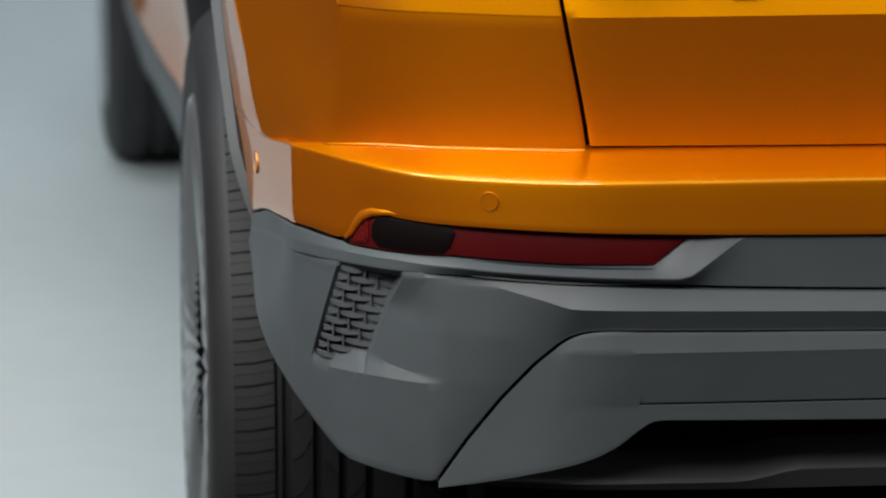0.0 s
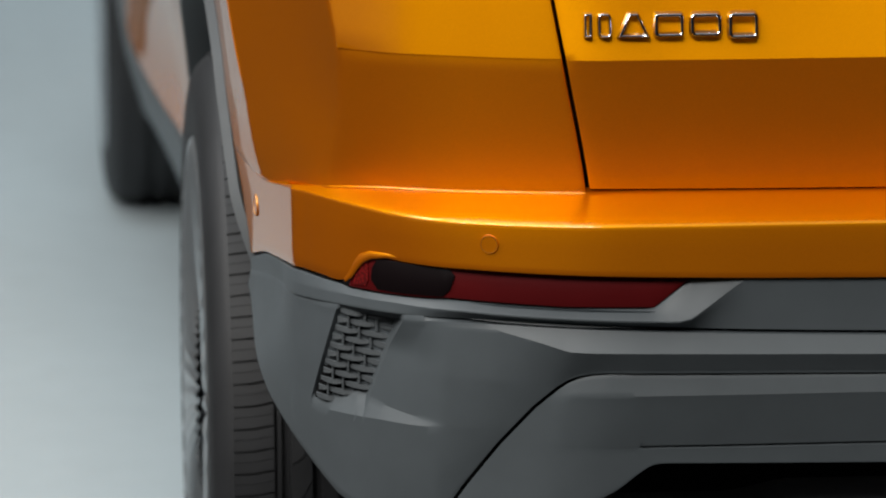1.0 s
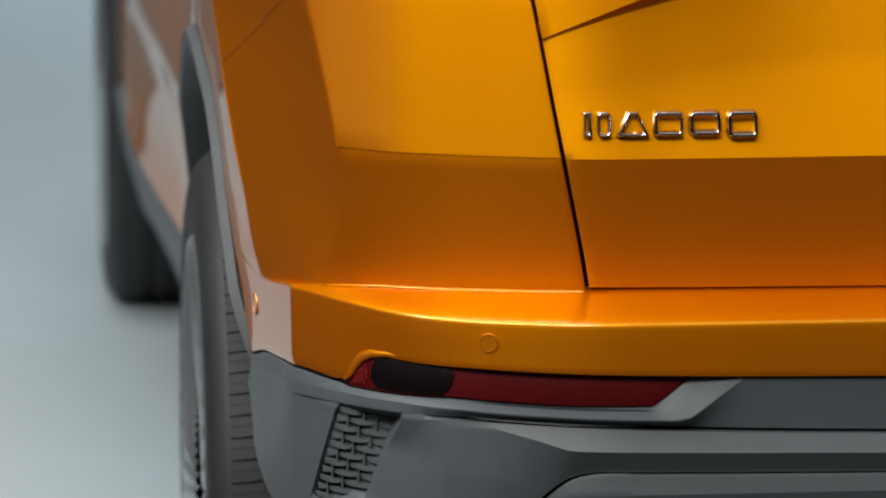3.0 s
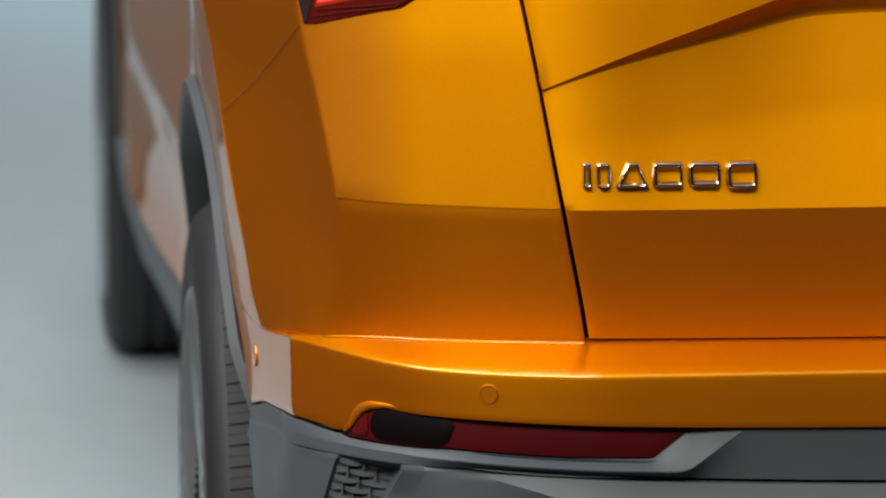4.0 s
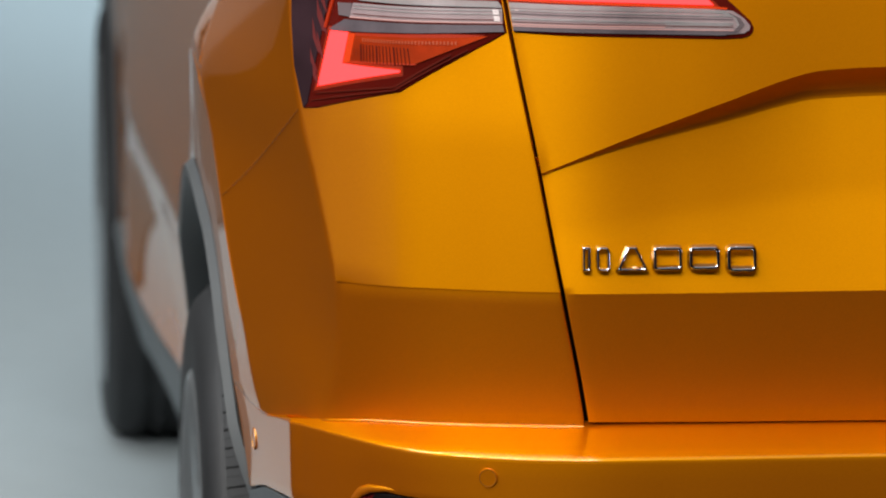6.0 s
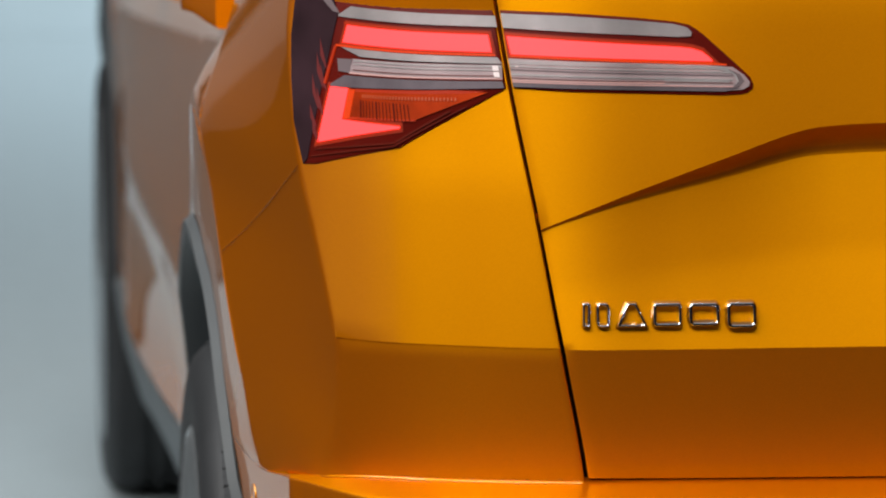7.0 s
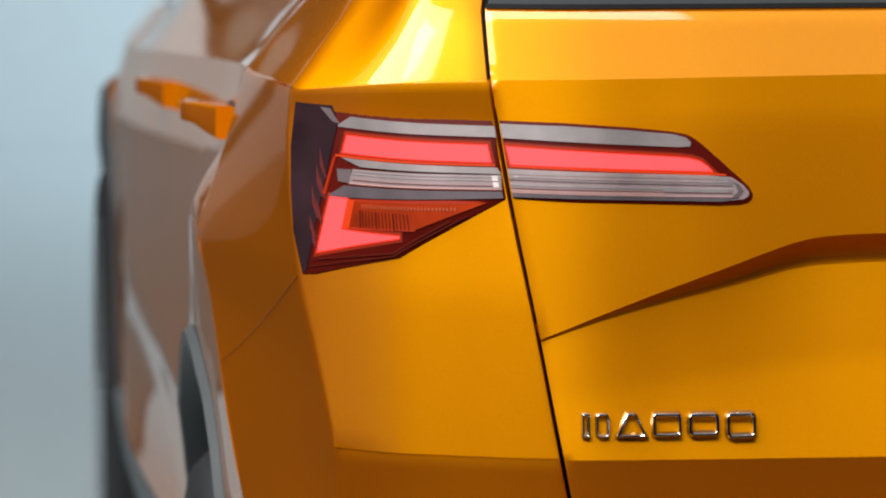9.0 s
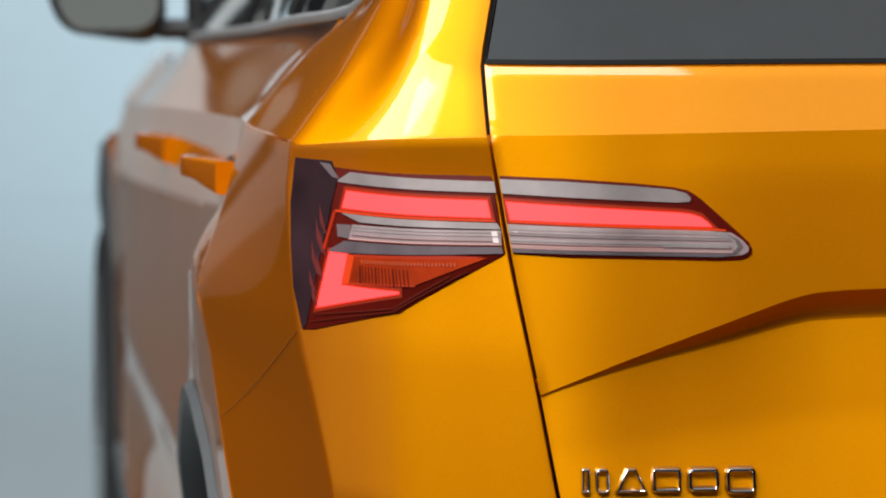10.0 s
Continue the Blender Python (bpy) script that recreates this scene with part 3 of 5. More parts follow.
def flare(y, label, back, ahead, reach):
    """Painted arch lip with a crisp outer crease, and the plastic trim inside it."""
    rows = []
    rear = back < 70
    for k in range(81):
        d = (-60 if rear else -back + 3) + ((60 if rear else back - 3) + ahead - 3) * k / 80
        a = radians(d)
        if rear and d < -19:
            u = (d + 60) / 41
            zc = 0.641 + (JOINT - 0.641) * u
            far = Vector((crease_out(zc), crease_y(zc), zc))
            d = -48 + 29 * u
            a = radians(d)
        else:
            q1 = crease_r(d) if rear else 0.472
            far = Vector((crease_x(d) if rear else reach(d) + 0.022, y + q1 * math.sin(a), HUB + q1 * math.cos(a)))
        near = Vector((reach(d), y + 0.457 * math.sin(a), HUB + 0.457 * math.cos(a)))
        if rear and d < -38:
            for p in (near, far):
                p.x += (bumper_top(p.y) * 0.77 + bumper_foot(p.y) * 0.23 + 0.0004 - p.x) * ease(-38, -47, d)
        out = (far - near).normalized()
        tuck = 0.004 if rear and d < -16 else 0.004 + 0.012 * ease(-16, 10, d)
        rows.append([near - out * 0.004 + Vector((0.006, 0, 0)), near, (near * 2 + far) / 3 - Vector((0.001, 0, 0)), (near + far * 2) / 3 - Vector((0.001, 0, 0)), far, far + out * 0.003 + Vector((tuck, 0, 0))])
    if rear:
        rows.insert(0, [p + Vector((0.003, 0, -0.007)) for p in rows[0]])
    part("wheel_arch", grid(rows, (0, y, HUB)), PAINT, car, label, thick=0.004, bevel=0.0015, both=True)
    rows = []
    first = -back - 5 if rear else -back - 24
    for k in range(61):
        d = first + (ahead + 13 - first) * k / 60
        a = radians(d)
        c, s = math.cos(a), math.sin(a)
        x = reach(d)
        rows.append([(x + dx, y + r * s, HUB + r * c) for r, dx in ((0.430, 0.03), (0.432, 0.006), (0.436, -0.006), (0.448, -0.008), (0.4545, 0.0))])
    part("arch_trim", grid(rows, (0, y, HUB)), MESH, car, "grey plastic wheel arch trim", thick=0.004, both=True)
    rows = [[(x, y + 0.420 * math.sin(a), HUB + 0.420 * math.cos(a)) for x in (-0.865, -0.55)] for a in np.linspace(radians(-back + 8), radians(ahead + 10), 41)]
    part("wheel_housing", grid(rows, None), DARK, car, thick=0.004, both=True)
    bm = bmesh.new()
    box(bm, -0.56, -0.55, y - 0.42, y + 0.42, 0.2, 0.76)
    part("wheel_housing", bm, DARK, car, both=True)


flare(AXLE_REAR, "orange painted rear wheel arch", 61, 78, lin((-66, -0.850), (-60, -0.868), (-54, -0.880), (-49, -0.8833), (-40, -0.8876), (-32, -0.8896), (-22, -0.8927), (-14, -0.8964), (0, -0.899), (40, -0.895), (70, -0.872), (100, -0.85)))
flare(AXLE_FRONT, "orange painted front wheel arch", 78, 61, lin((-100, -0.863), (-70, -0.876), (-40, -0.8985), (40, -0.8985), (61, -0.884)))


def sill():
    head = flow((1.2, -0.843), (1.5, -0.846), (2.0, -0.850), (2.25, -0.866), (2.5, -0.882), (2.9, -0.893), (3.15, -0.897))
    heel = flow((1.2, -0.820), (2.0, -0.828), (2.5, -0.836), (3.05, -0.860), (3.15, -0.868))
    rows = []
    for y in np.linspace(1.2, 3.16, 40):
        a, b, lift = head(y) - 0.006, heel(y), 0.016 * ease(2.3, 3.0, y)
        rows.append([(-0.76, y, 0.195), (b + 0.02, y, 0.197), (b, y, 0.208), ((a + b) / 2 - 0.006, y, 0.29), (a - 0.004, y, 0.362 + lift), (a - 0.001, y, 0.370 + lift), (a + 0.008, y, 0.380 + lift)])
    part("sill", grid(rows, (0, 2.1, 0.4)), CLADDING, car, "grey plastic sill cladding", thick=0.01, bevel=0.001, both=True)
    bm = bmesh.new()
    box(bm, -0.8, 0.8, 0.45, 4.1, 0.19, 0.24)
    box(bm, -0.54, 0.54, 0.3, 4.1, 0.24, 1.0)
    box(bm, -0.80, 0.80, 1.3, 3.05, 0.24, 1.02)
    part("underbody", bm, DARK, car)


sill()


def bumper_in(s, z):
    """The bumper's flank leans out towards the arch; its top turns in under the quarter panel."""
    p = bumper_plan(s, z)
    u = min(max((z - 0.565) / 0.098, 0.0), 1.0)
    x = (bumper_foot(p.y) * (1 - u) + bumper_top(p.y) * u - p.x) * ease(0.17, 0.175, p.y)
    e = bumper_edge(s)
    return Vector((x + 0.02 * ease(e + 0.0002, e + 0.004, z) * ease(0.88, 0.96, s), 0, 0))


def bumper():
    edge = bumper_edge
    under = flow((0, 0.619), (0.40, 0.620), (0.555, 0.6225), (0.654, 0.625), (0.744, 0.6265), (0.797, 0.6265), (0.826, 0.6245), (0.842, 0.616), (0.856, 0.603), (0.866, 0.5992), (0.90, 0.5985), (0.936, 0.597), (1.056, 0.583), (1.107, 0.576), (1.19, 0.558))
    shelf = flow((0, 0.6795), (0.387, 0.6800), (0.60, 0.6815), (0.640, 0.6800), (0.736, 0.6785), (0.80, 0.6747), (0.863, 0.6698), (0.93, 0.6628), (1.0, 0.6556), (1.06, 0.649), (1.1, 0.6445), (1.2, 0.642), (2, 0.642))
    shelf_in = flow((0, 0.076), (0.60, 0.076), (0.640, 0.074), (0.736, 0.074), (0.80, 0.068), (0.863, 0.046), (0.93, 0.022), (0.98, 0.012), (1.04, 0.004), (2, 0.003))
    flat = lambda s: ease(0.86, 0.70, s)
    rim = lambda z: bumper_plan.girth(AXLE_REAR - math.sqrt(max(0.456**2 - (z - HUB) ** 2, 0.05)) - 0.003)
    rails = [
        (under, lambda s: 0.006 - 0.0062 * flat(s)),
        (lambda s: (edge(s) * 2 + under(s)) / 3, lambda s: 0.001 - 0.0006 * flat(s)),
        (lambda s: edge(s) - 0.0022, lambda s: 0.0001 + 0.0009 * flat(s)),
        (lambda s: edge(s) - 0.0007, lambda s: 0.0003 + 0.0011 * flat(s)),
        (lambda s: edge(s) + 0.04 * (shelf(s) - edge(s)), lambda s: 0.0010 + 0.0015 * flat(s)),
        (lambda s: edge(s) + 0.10 * (shelf(s) - edge(s)), lambda s: 0.0024 + 0.0026 * flat(s)),
        (shelf, shelf_in),
    ]
    bm = panel(bumper_plan, rails, rim, const(0.0), 120, [5, 4, 2, 2, 2, 5], inset=bumper_in)
    ob = part("bumper", mirrored(bm), PAINT, car, "orange painted rear bumper", thick=0.016, bevel=0.0018)
    # the rounded lip round the reflector's outer end
    path = [(0.862, 0.5995), (0.853, 0.606), (0.846, 0.6145), (0.838, 0.6215), (0.826, 0.6262), (0.808, 0.6285), (0.78, 0.6292)]
    rows = []
    for i, (s, z) in enumerate(path):
        r = 0.0042 * max(0.1, math.sin(math.pi * (i + 0.8) / (len(path) + 0.1)))
        c, a, e = bumper_plan(s, z, 0.0045), Vector((*path[max(i - 1, 0)], 0)), Vector((*path[min(i + 1, len(path) - 1)], 0))
        t = (e - a).normalized()
        n = Vector((-t.y, t.x, 0))
        rows.append([bumper_plan(s + n.x * r * math.cos(q), z + n.y * r * math.cos(q), 0.0045 - r * math.sin(q)) for q in np.linspace(0, 2 * math.pi, 12, endpoint=False)])
    bm = grid(rows, None, close=True)
    bmesh.ops.recalc_face_normals(bm, faces=bm.faces)
    part("bumper_lip", bm, PAINT, ob, angle=60, both=True)
    return ob


rear_bumper = bumper()


def columns(plan, cols, rails, extra, m, name, mat, label, thick, bev, skew=None):
    """A sheet on the bumper's outline, column by column along the girth."""
    rows = []
    for s in cols:
        r = []
        for i in range(len(rails) - 1):
            last = i == len(rails) - 2
            for k in range(m[i] + (1 if last else 0)):
                t = k / m[i]
                z = rails[i][0](s) * (1 - t) + rails[i + 1][0](s) * t
                o = rails[i][1](s) * (1 - t) + rails[i + 1][1](s) * t
                p = plan(s + (skew(s, z) if skew else 0.0), z, o + extra(s, z))
                p.x += (bumper_foot(p.y) - bumper_plan(s, z).x) * ease(0.13, 0.27, p.y) * ease(0.49, 0.575, z) if s > 0.8 else 0.0
                r.append(p)
        rows.append(r)
    return part(name, mirrored(grid(rows, MIDDLE)), mat, car, label, thick=thick, bevel=bev)


def cladding():
    top = lin((0, 0.6185), (0.40, 0.6195), (0.512, 0.6205), (0.556, 0.6205), (0.586, 0.5965), (0.654, 0.5965), (0.745, 0.5995), (0.854, 0.594), (0.866, 0.5955), (0.936, 0.594), (1.056, 0.581), (1.107, 0.574), (1.22, 0.546))
    ridge = lin((0, 0.6175), (0.40, 0.6185), (0.514, 0.6192), (0.556, 0.5905), (0.566, 0.5882), (0.61, 0.5895), (0.66, 0.5912), (0.737, 0.5935), (0.798, 0.5925), (0.862, 0.589), (0.95, 0.583), (1.056, 0.572), (1.22, 0.540))
    groove = flow((0, 0.574), (0.40, 0.5745), (0.562, 0.5795), (0.654, 0.5832), (0.722, 0.5846), (0.797, 0.583), (0.87, 0.5785), (0.95, 0.572), (1.056, 0.562), (1.22, 0.536))
    fade = lambda s: ease(0.80, 0.70, s)
    slope = lambda s: ease(0.512, 0.556, s)
    cols = list(np.linspace(0, 0.5, 12)) + list(np.linspace(0.505, 0.78, 70)) + list(np.linspace(0.785, 1.185, 60))
    brow = lambda s: (0.0035 * (1 - slope(s)) - 0.0032 * slope(s)) * fade(s) + 0.002 * (1 - fade(s))
    rails = [
        (top, lambda s: 0.0045 + 0.0040 * slope(s)),
        (ridge, brow),
        (lambda s: ridge(s) - 0.0012, lambda s: brow(s) + 0.0001),
        (lambda s: groove(s) + 0.0016, lambda s: 0.002 + 0.0045 * fade(s)),
        (lambda s: groove(s) + 0.0006, lambda s: 0.0025 + 0.0125 * fade(s)),
    ]
    columns(bumper_plan, cols, rails, lambda s, z: 0.0, [5, 1, 5, 1], "bumper_strip", CLADDING, "grey plastic bumper strip", 0.01, 0.0013)
    # main lower part with the scooped mesh opening
    foot = lin((0, 0.5418), (0.396, 0.5425), (0.60, 0.5458), (0.622, 0.5457), (0.634, 0.5446), (0.644, 0.5424), (0.652, 0.539), (0.660, 0.5335), (0.678, 0.5172), (0.705, 0.4865), (0.732, 0.451), (0.757, 0.414), (0.764, 0.4125), (0.829, 0.414), (0.852, 0.4145), (0.869, 0.418), (0.916, 0.438), (0.972, 0.461), (1.027, 0.483), (1.114, 0.514), (1.166, 0.528), (1.22, 0.535))
    front_line = lin((0, 0.40), (0.66, 0.4973), (0.7403, 0.4968), (0.798, 0.4935), (0.875, 0.4868), (0.924, 0.4868), (1.22, 0.482))
    back_line = lin((0, 0.40), (0.66, 0.4975), (0.7403, 0.4972), (0.828, 0.5085), (0.924, 0.4890), (1.22, 0.4845))
    strip = lin((0, 0.5590), (0.40, 0.5596), (0.566, 0.5628), (0.637, 0.5641), (0.652, 0.5647), (0.6725, 0.5705), (0.708, 0.5785), (0.76, 0.578), (0.87, 0.5715), (0.95, 0.5645), (1.056, 0.553), (1.22, 0.5355))
    near = lambda s: ease(0.725, 0.635, s)

    slant = lambda s, z: -0.5 * (min(max(z, 0.48), 0.578) - 0.53) * ease(0.76, 0.80, s) * ease(0.96, 0.92, s) * ease(0.448, 0.48, z)

    def scoop(s, z):
        inside = (0.55 * min(max((s - 0.752) / 0.0625, 0), 1) + 0.45 * min(max((s - 0.8145) / 0.002, 0), 1)) * min(max((0.8965 - s) / 0.009, 0), 1)
        if z < back_line(s):
            inside *= min(max((z - front_line(s)) / max(back_line(s) - front_line(s), 1e-4), 0), 1)
        return 0.0275 * inside * (0.35 + 0.65 * ease(0.8935, 0.82, s)) * (ease(0.584, 0.572, z) if s > 0.8143 else ease(0.582, 0.548, z))

    tuck = lin((0, 0.0035), (0.60, 0.0035), (0.66, 0.009), (0.70, 0.015), (0.76, 0.022), (0.95, 0.022), (1.15, 0.010))
    above = lambda s: max(strip(s), foot(s) + 0.0018)

    def base(s, z):
        f = min(max((above(s) - z) / max(above(s) - foot(s), 1e-4), 0.0), 1.0)
        return (0.003 - 0.0085 * near(s)) * (1 - f) + (tuck(s) * f * (f + near(s) * (1 - f)) + 0.004 * f * (1 - f))

    def on_base(zf):
        return (zf, lambda s: base(s, zf(s)))

    rails = [
        (lambda s: groove(s) - 0.0004 + 0.004 * (1 - fade(s)), lambda s: 0.0032 + 0.0118 * fade(s)),
        (lambda s: groove(s) - 0.0018, lambda s: 0.002 + 0.0025 * fade(s)),
        (above, lambda s: 0.003 - 0.0085 * near(s)),
        on_base(lambda s: max(back_line(s) * 0.5 + above(s) * 0.5, foot(s) + 0.0015)),
        on_base(lambda s: max(back_line(s), foot(s) + 0.0012)),
        on_base(lambda s: max(front_line(s), foot(s) + 0.0006)),
        on_base(lambda s: max(front_line(s) * 0.5 + foot(s) * 0.5, foot(s) + 0.0003)),
        (foot, tuck),
    ]
    cols = list(np.linspace(0, 0.5, 12)) + list(np.linspace(0.51, 0.77, 60)) + list(np.linspace(0.774, 0.8125, 16)) + [0.8143, 0.8146, 0.8165, 0.8169] + list(np.linspace(0.8185, 0.886, 30)) + [0.8875, 0.8895, 0.8915, 0.8935, 0.8965, 0.900] + list(np.linspace(0.904, 1.185, 50))
    columns(bumper_plan, cols, rails, scoop, [1, 6, 12, 12, 3, 5, 5], "bumper_cladding", CLADDING, "grey plastic lower bumper", 0.01, 0.0012, slant)
    # the insert in the middle: a pale upper bevel, a leaning face with a fine line, and a flank that turns into the opening
    cap = lambda s: foot(min(s + 0.0028, 0.757)) - 0.0014
    low = flow((0, 0.4665), (0.39, 0.467), (0.55, 0.4695), (0.572, 0.4698), (0.584, 0.468), (0.592, 0.463), (0.610, 0.449), (0.627, 0.440), (0.6806, 0.4245), (0.72, 0.415), (0.755, 0.4075))
    clip = lambda z: (lambda s: max(min(z, cap(s) - 0.0005), low(s) + 0.0003))
    form = lin((0.40, 0.024), (0.466, 0.0165), (0.4815, 0.0150), (0.4845, 0.0140), (0.5245, 0.0030), (0.5275, 0.0020), (0.5455, 0.0062))

    def face(zf, dent=0.0):
        def off(s):
            z, rest = zf(s), tuck(s) + 0.0012
            side = ease(0.70, 0.575, s)
            lower = (rest + 0.05 * max(cap(s) - z, 0.0)) * (1 - side) + form(z) * side
            return rest + (lower - rest) * ease(0.0, 0.012, cap(s) - z + (0.012 if s < 0.62 else 0.0)) + dent * ease(0.594, 0.588, s)
        return (zf, off)

    over = lambda u: (lambda s: low(s) * (1 - u) + min(cap(s) - 0.001, 0.4800) * u if low(s) < 0.479 else low(s) + 0.0003 + 0.0002 * u)
    rails = [face(cap), face(clip(0.5275)), face(clip(0.5245)), face(clip(0.4848)), face(clip(0.4838), 0.0045), face(clip(0.4822)), face(over(0.75)), face(over(0.3)), face(low)]
    cols = list(np.linspace(0, 0.54, 14)) + list(np.linspace(0.55, 0.754, 80))
    columns(bumper_plan, cols, rails, lambda s, z: 0.0, [4, 1, 6, 1, 1, 2, 3, 3], "bumper_insert", CLADDING, "grey plastic diffuser insert", 0.012, 0.0012)
    # The lip takes the dark trim colour in place of the shade on it.
    crest = lambda s: 0.4135 + 0.0095 * ease(0.512, 0.455, s)
    rails = [(lambda s: crest(s) + 0.006, const(0.12)), (lambda s: crest(s) + 0.002, const(0.055)), (crest, const(0.045)), (lambda s: crest(s) - 0.002, const(0.042)), (lambda s: 0.4045 + 0.002 * ease(0.5, 0.7, s), const(0.046)), (const(0.398), const(0.10))]
    columns(bumper_plan, list(np.linspace(0, 0.752, 60)), rails, lambda s, z: 0.0, [3, 2, 1, 3, 2], "lower_lip", TRIM, "plastic lower lip, coloured dark to stand for shade", 0.006, 0.001)
    bm = bmesh.new()
    box(bm, -0.70, 0.70, 0.17, 0.3, 0.28, 0.56)
    part("diffuser_opening", bm, DARK, car)
    # woven mesh in the scoop: rows of flat bowed bars, staggered, tied by short uprights
    sunk = lambda g, z: 0.033 * (0.35 + 0.65 * ease(0.8935, 0.82, g + 0.5 * (z - 0.53)))
    rows = [[bumper_plan(0.8135 - 0.5 * (z - 0.53) + 0.078 * u, z, sunk(0.8135 - 0.5 * (z - 0.53) + 0.078 * u, z) + 0.0022) for u in np.linspace(0, 1, 8)] for z in (0.492, 0.53, 0.582)]
    mesh = part("mesh_backing", grid(rows, MIDDLE), DARK, car, "dark plastic mesh with a black backing", thick=0.001)
    for i in range(12):
        z = 0.4965 + 0.0077 * i
        s0, s1 = 0.8155 - 0.5 * (z - 0.53), 0.8895 - 0.5 * (z - 0.53)
        step = 0.040
        s = s0 - step * (0.55 if i % 2 else 0.05)
        while s < s1:
            a, e = max(s, s0), min(s + step, s1)
            if e - a > 0.003 and z > back_line(e) + 0.003:
                rows = []
                for k in range(9):
                    u = (a + (e - a) * k / 8 - s) / step
                    bow = math.sin(math.pi * min(max(u, 0.02), 0.98)) ** 0.6
                    h = 0.0009 + 0.0016 * bow
                    g = a + (e - a) * k / 8
                    rows.append([bumper_plan(g, z + dz * h, sunk(g, z) - 0.0062 * bow + dy * 0.003) for dz, dy in ((1, 1), (0.8, 0.15), (-0.8, 0), (-1, 1))])
                part("mesh_bar", grid(rows, MIDDLE), MESH, mesh, thick=0.001)
            if s0 < s < s1 and i < 11 and z > back_line(s) + 0.007:
                rows = [[bumper_plan(s + ds, z + dz, dy) for ds, dy in ((-0.0014, sunk(s, z)), (-0.0010, sunk(s, z) - 0.0055), (0.0010, sunk(s, z) - 0.0055), (0.0014, sunk(s, z)))] for dz in (-0.0045, 0.0045)]
                part("mesh_tie", grid(rows, MIDDLE), MESH, mesh, thick=0.0006)
            s += step
    # red reflector
    poly = [(0.837, 0.6235), (0.796, 0.6255), (0.698, 0.626), (0.553, 0.6225), (0.584, 0.5975), (0.653, 0.598), (0.744, 0.601), (0.856, 0.5955), (0.851, 0.607)]
    r = part("reflector", plate(bumper_plan, poly, const(0.0065)), REFLECTOR, rear_bumper, "long red reflector in the bumper", thick=0.01, bevel=0.0008, both=True)
    poly = [(0.818, 0.6245), (0.80, 0.625), (0.748, 0.6255), (0.742, 0.619), (0.746, 0.608), (0.752, 0.6022), (0.80, 0.5998), (0.818, 0.5995), (0.826, 0.606), (0.825, 0.616)]
    part("dark_cell", plate(bumper_plan, poly, const(0.0052)), REFLECTOR_DARK, r, "dark smoked cell", thick=0.002, bevel=0.0005)
    poly = [(0.836, 0.6205), (0.830, 0.6222), (0.829, 0.606), (0.832, 0.6005), (0.850, 0.5985), (0.847, 0.606)]
    part("bright_cell", plate(bumper_plan, poly, const(0.0049)), REFLECTOR_BRIGHT, r, "honeycomb red cell", thick=0.002)


cladding()


def sensor(s, z, sunk, wide=1.0):
    """A painted disc flush with the bumper inside a fine rounded ring."""
    skin = lambda g: bumper_plan(g, z, sunk) + bumper_in(g, z)
    c = skin(s)
    d = (skin(s + 0.005) - skin(s - 0.005)).normalized()
    up = Vector((0, 0, 1))
    m = Matrix.Translation(c) @ Matrix((d, up, d.cross(up))).transposed().to_4x4()
    out = m.to_3x3() @ Vector((0, 0, 1))
    lift = 0.0012 if (c + out - Vector(MIDDLE)).length > (c - out - Vector(MIDDLE)).length else -0.0012

    def turned(profile):
        return grid([[m @ Vector((r * wide * math.cos(a), r * wide * math.sin(a), h * lift / 0.0012)) for a in np.linspace(0, 2 * math.pi, 48, endpoint=False)] for r, h in profile], MIDDLE, close=True)
    head = part("parking_sensor", turned(((0.0001, 0.0005), (0.0062, 0.0005), (0.0064, 0.0003), (0.0065, -0.002))), PAINT, rear_bumper, "round painted parking sensor", angle=30, both=True)
    part("sensor_ring", turned(((0.0065, -0.001), (0.0067, 0.0005), (0.0069, 0.0009), (0.0072, 0.0009), (0.0074, 0.0005), (0.0076, -0.001))), PAINT, head, "fine raised ring", angle=50)
    part("seal_ring", turned(((0.0061, 0.0001), (0.0063, 0.00062), (0.0067, 0.00062), (0.0069, 0.0001))), SEAL, head, "thin dark seal", angle=12)


sensor(0.7148, 0.6473, -0.0002)
sensor(1.152, 0.6085, 0.0004, 1.3)


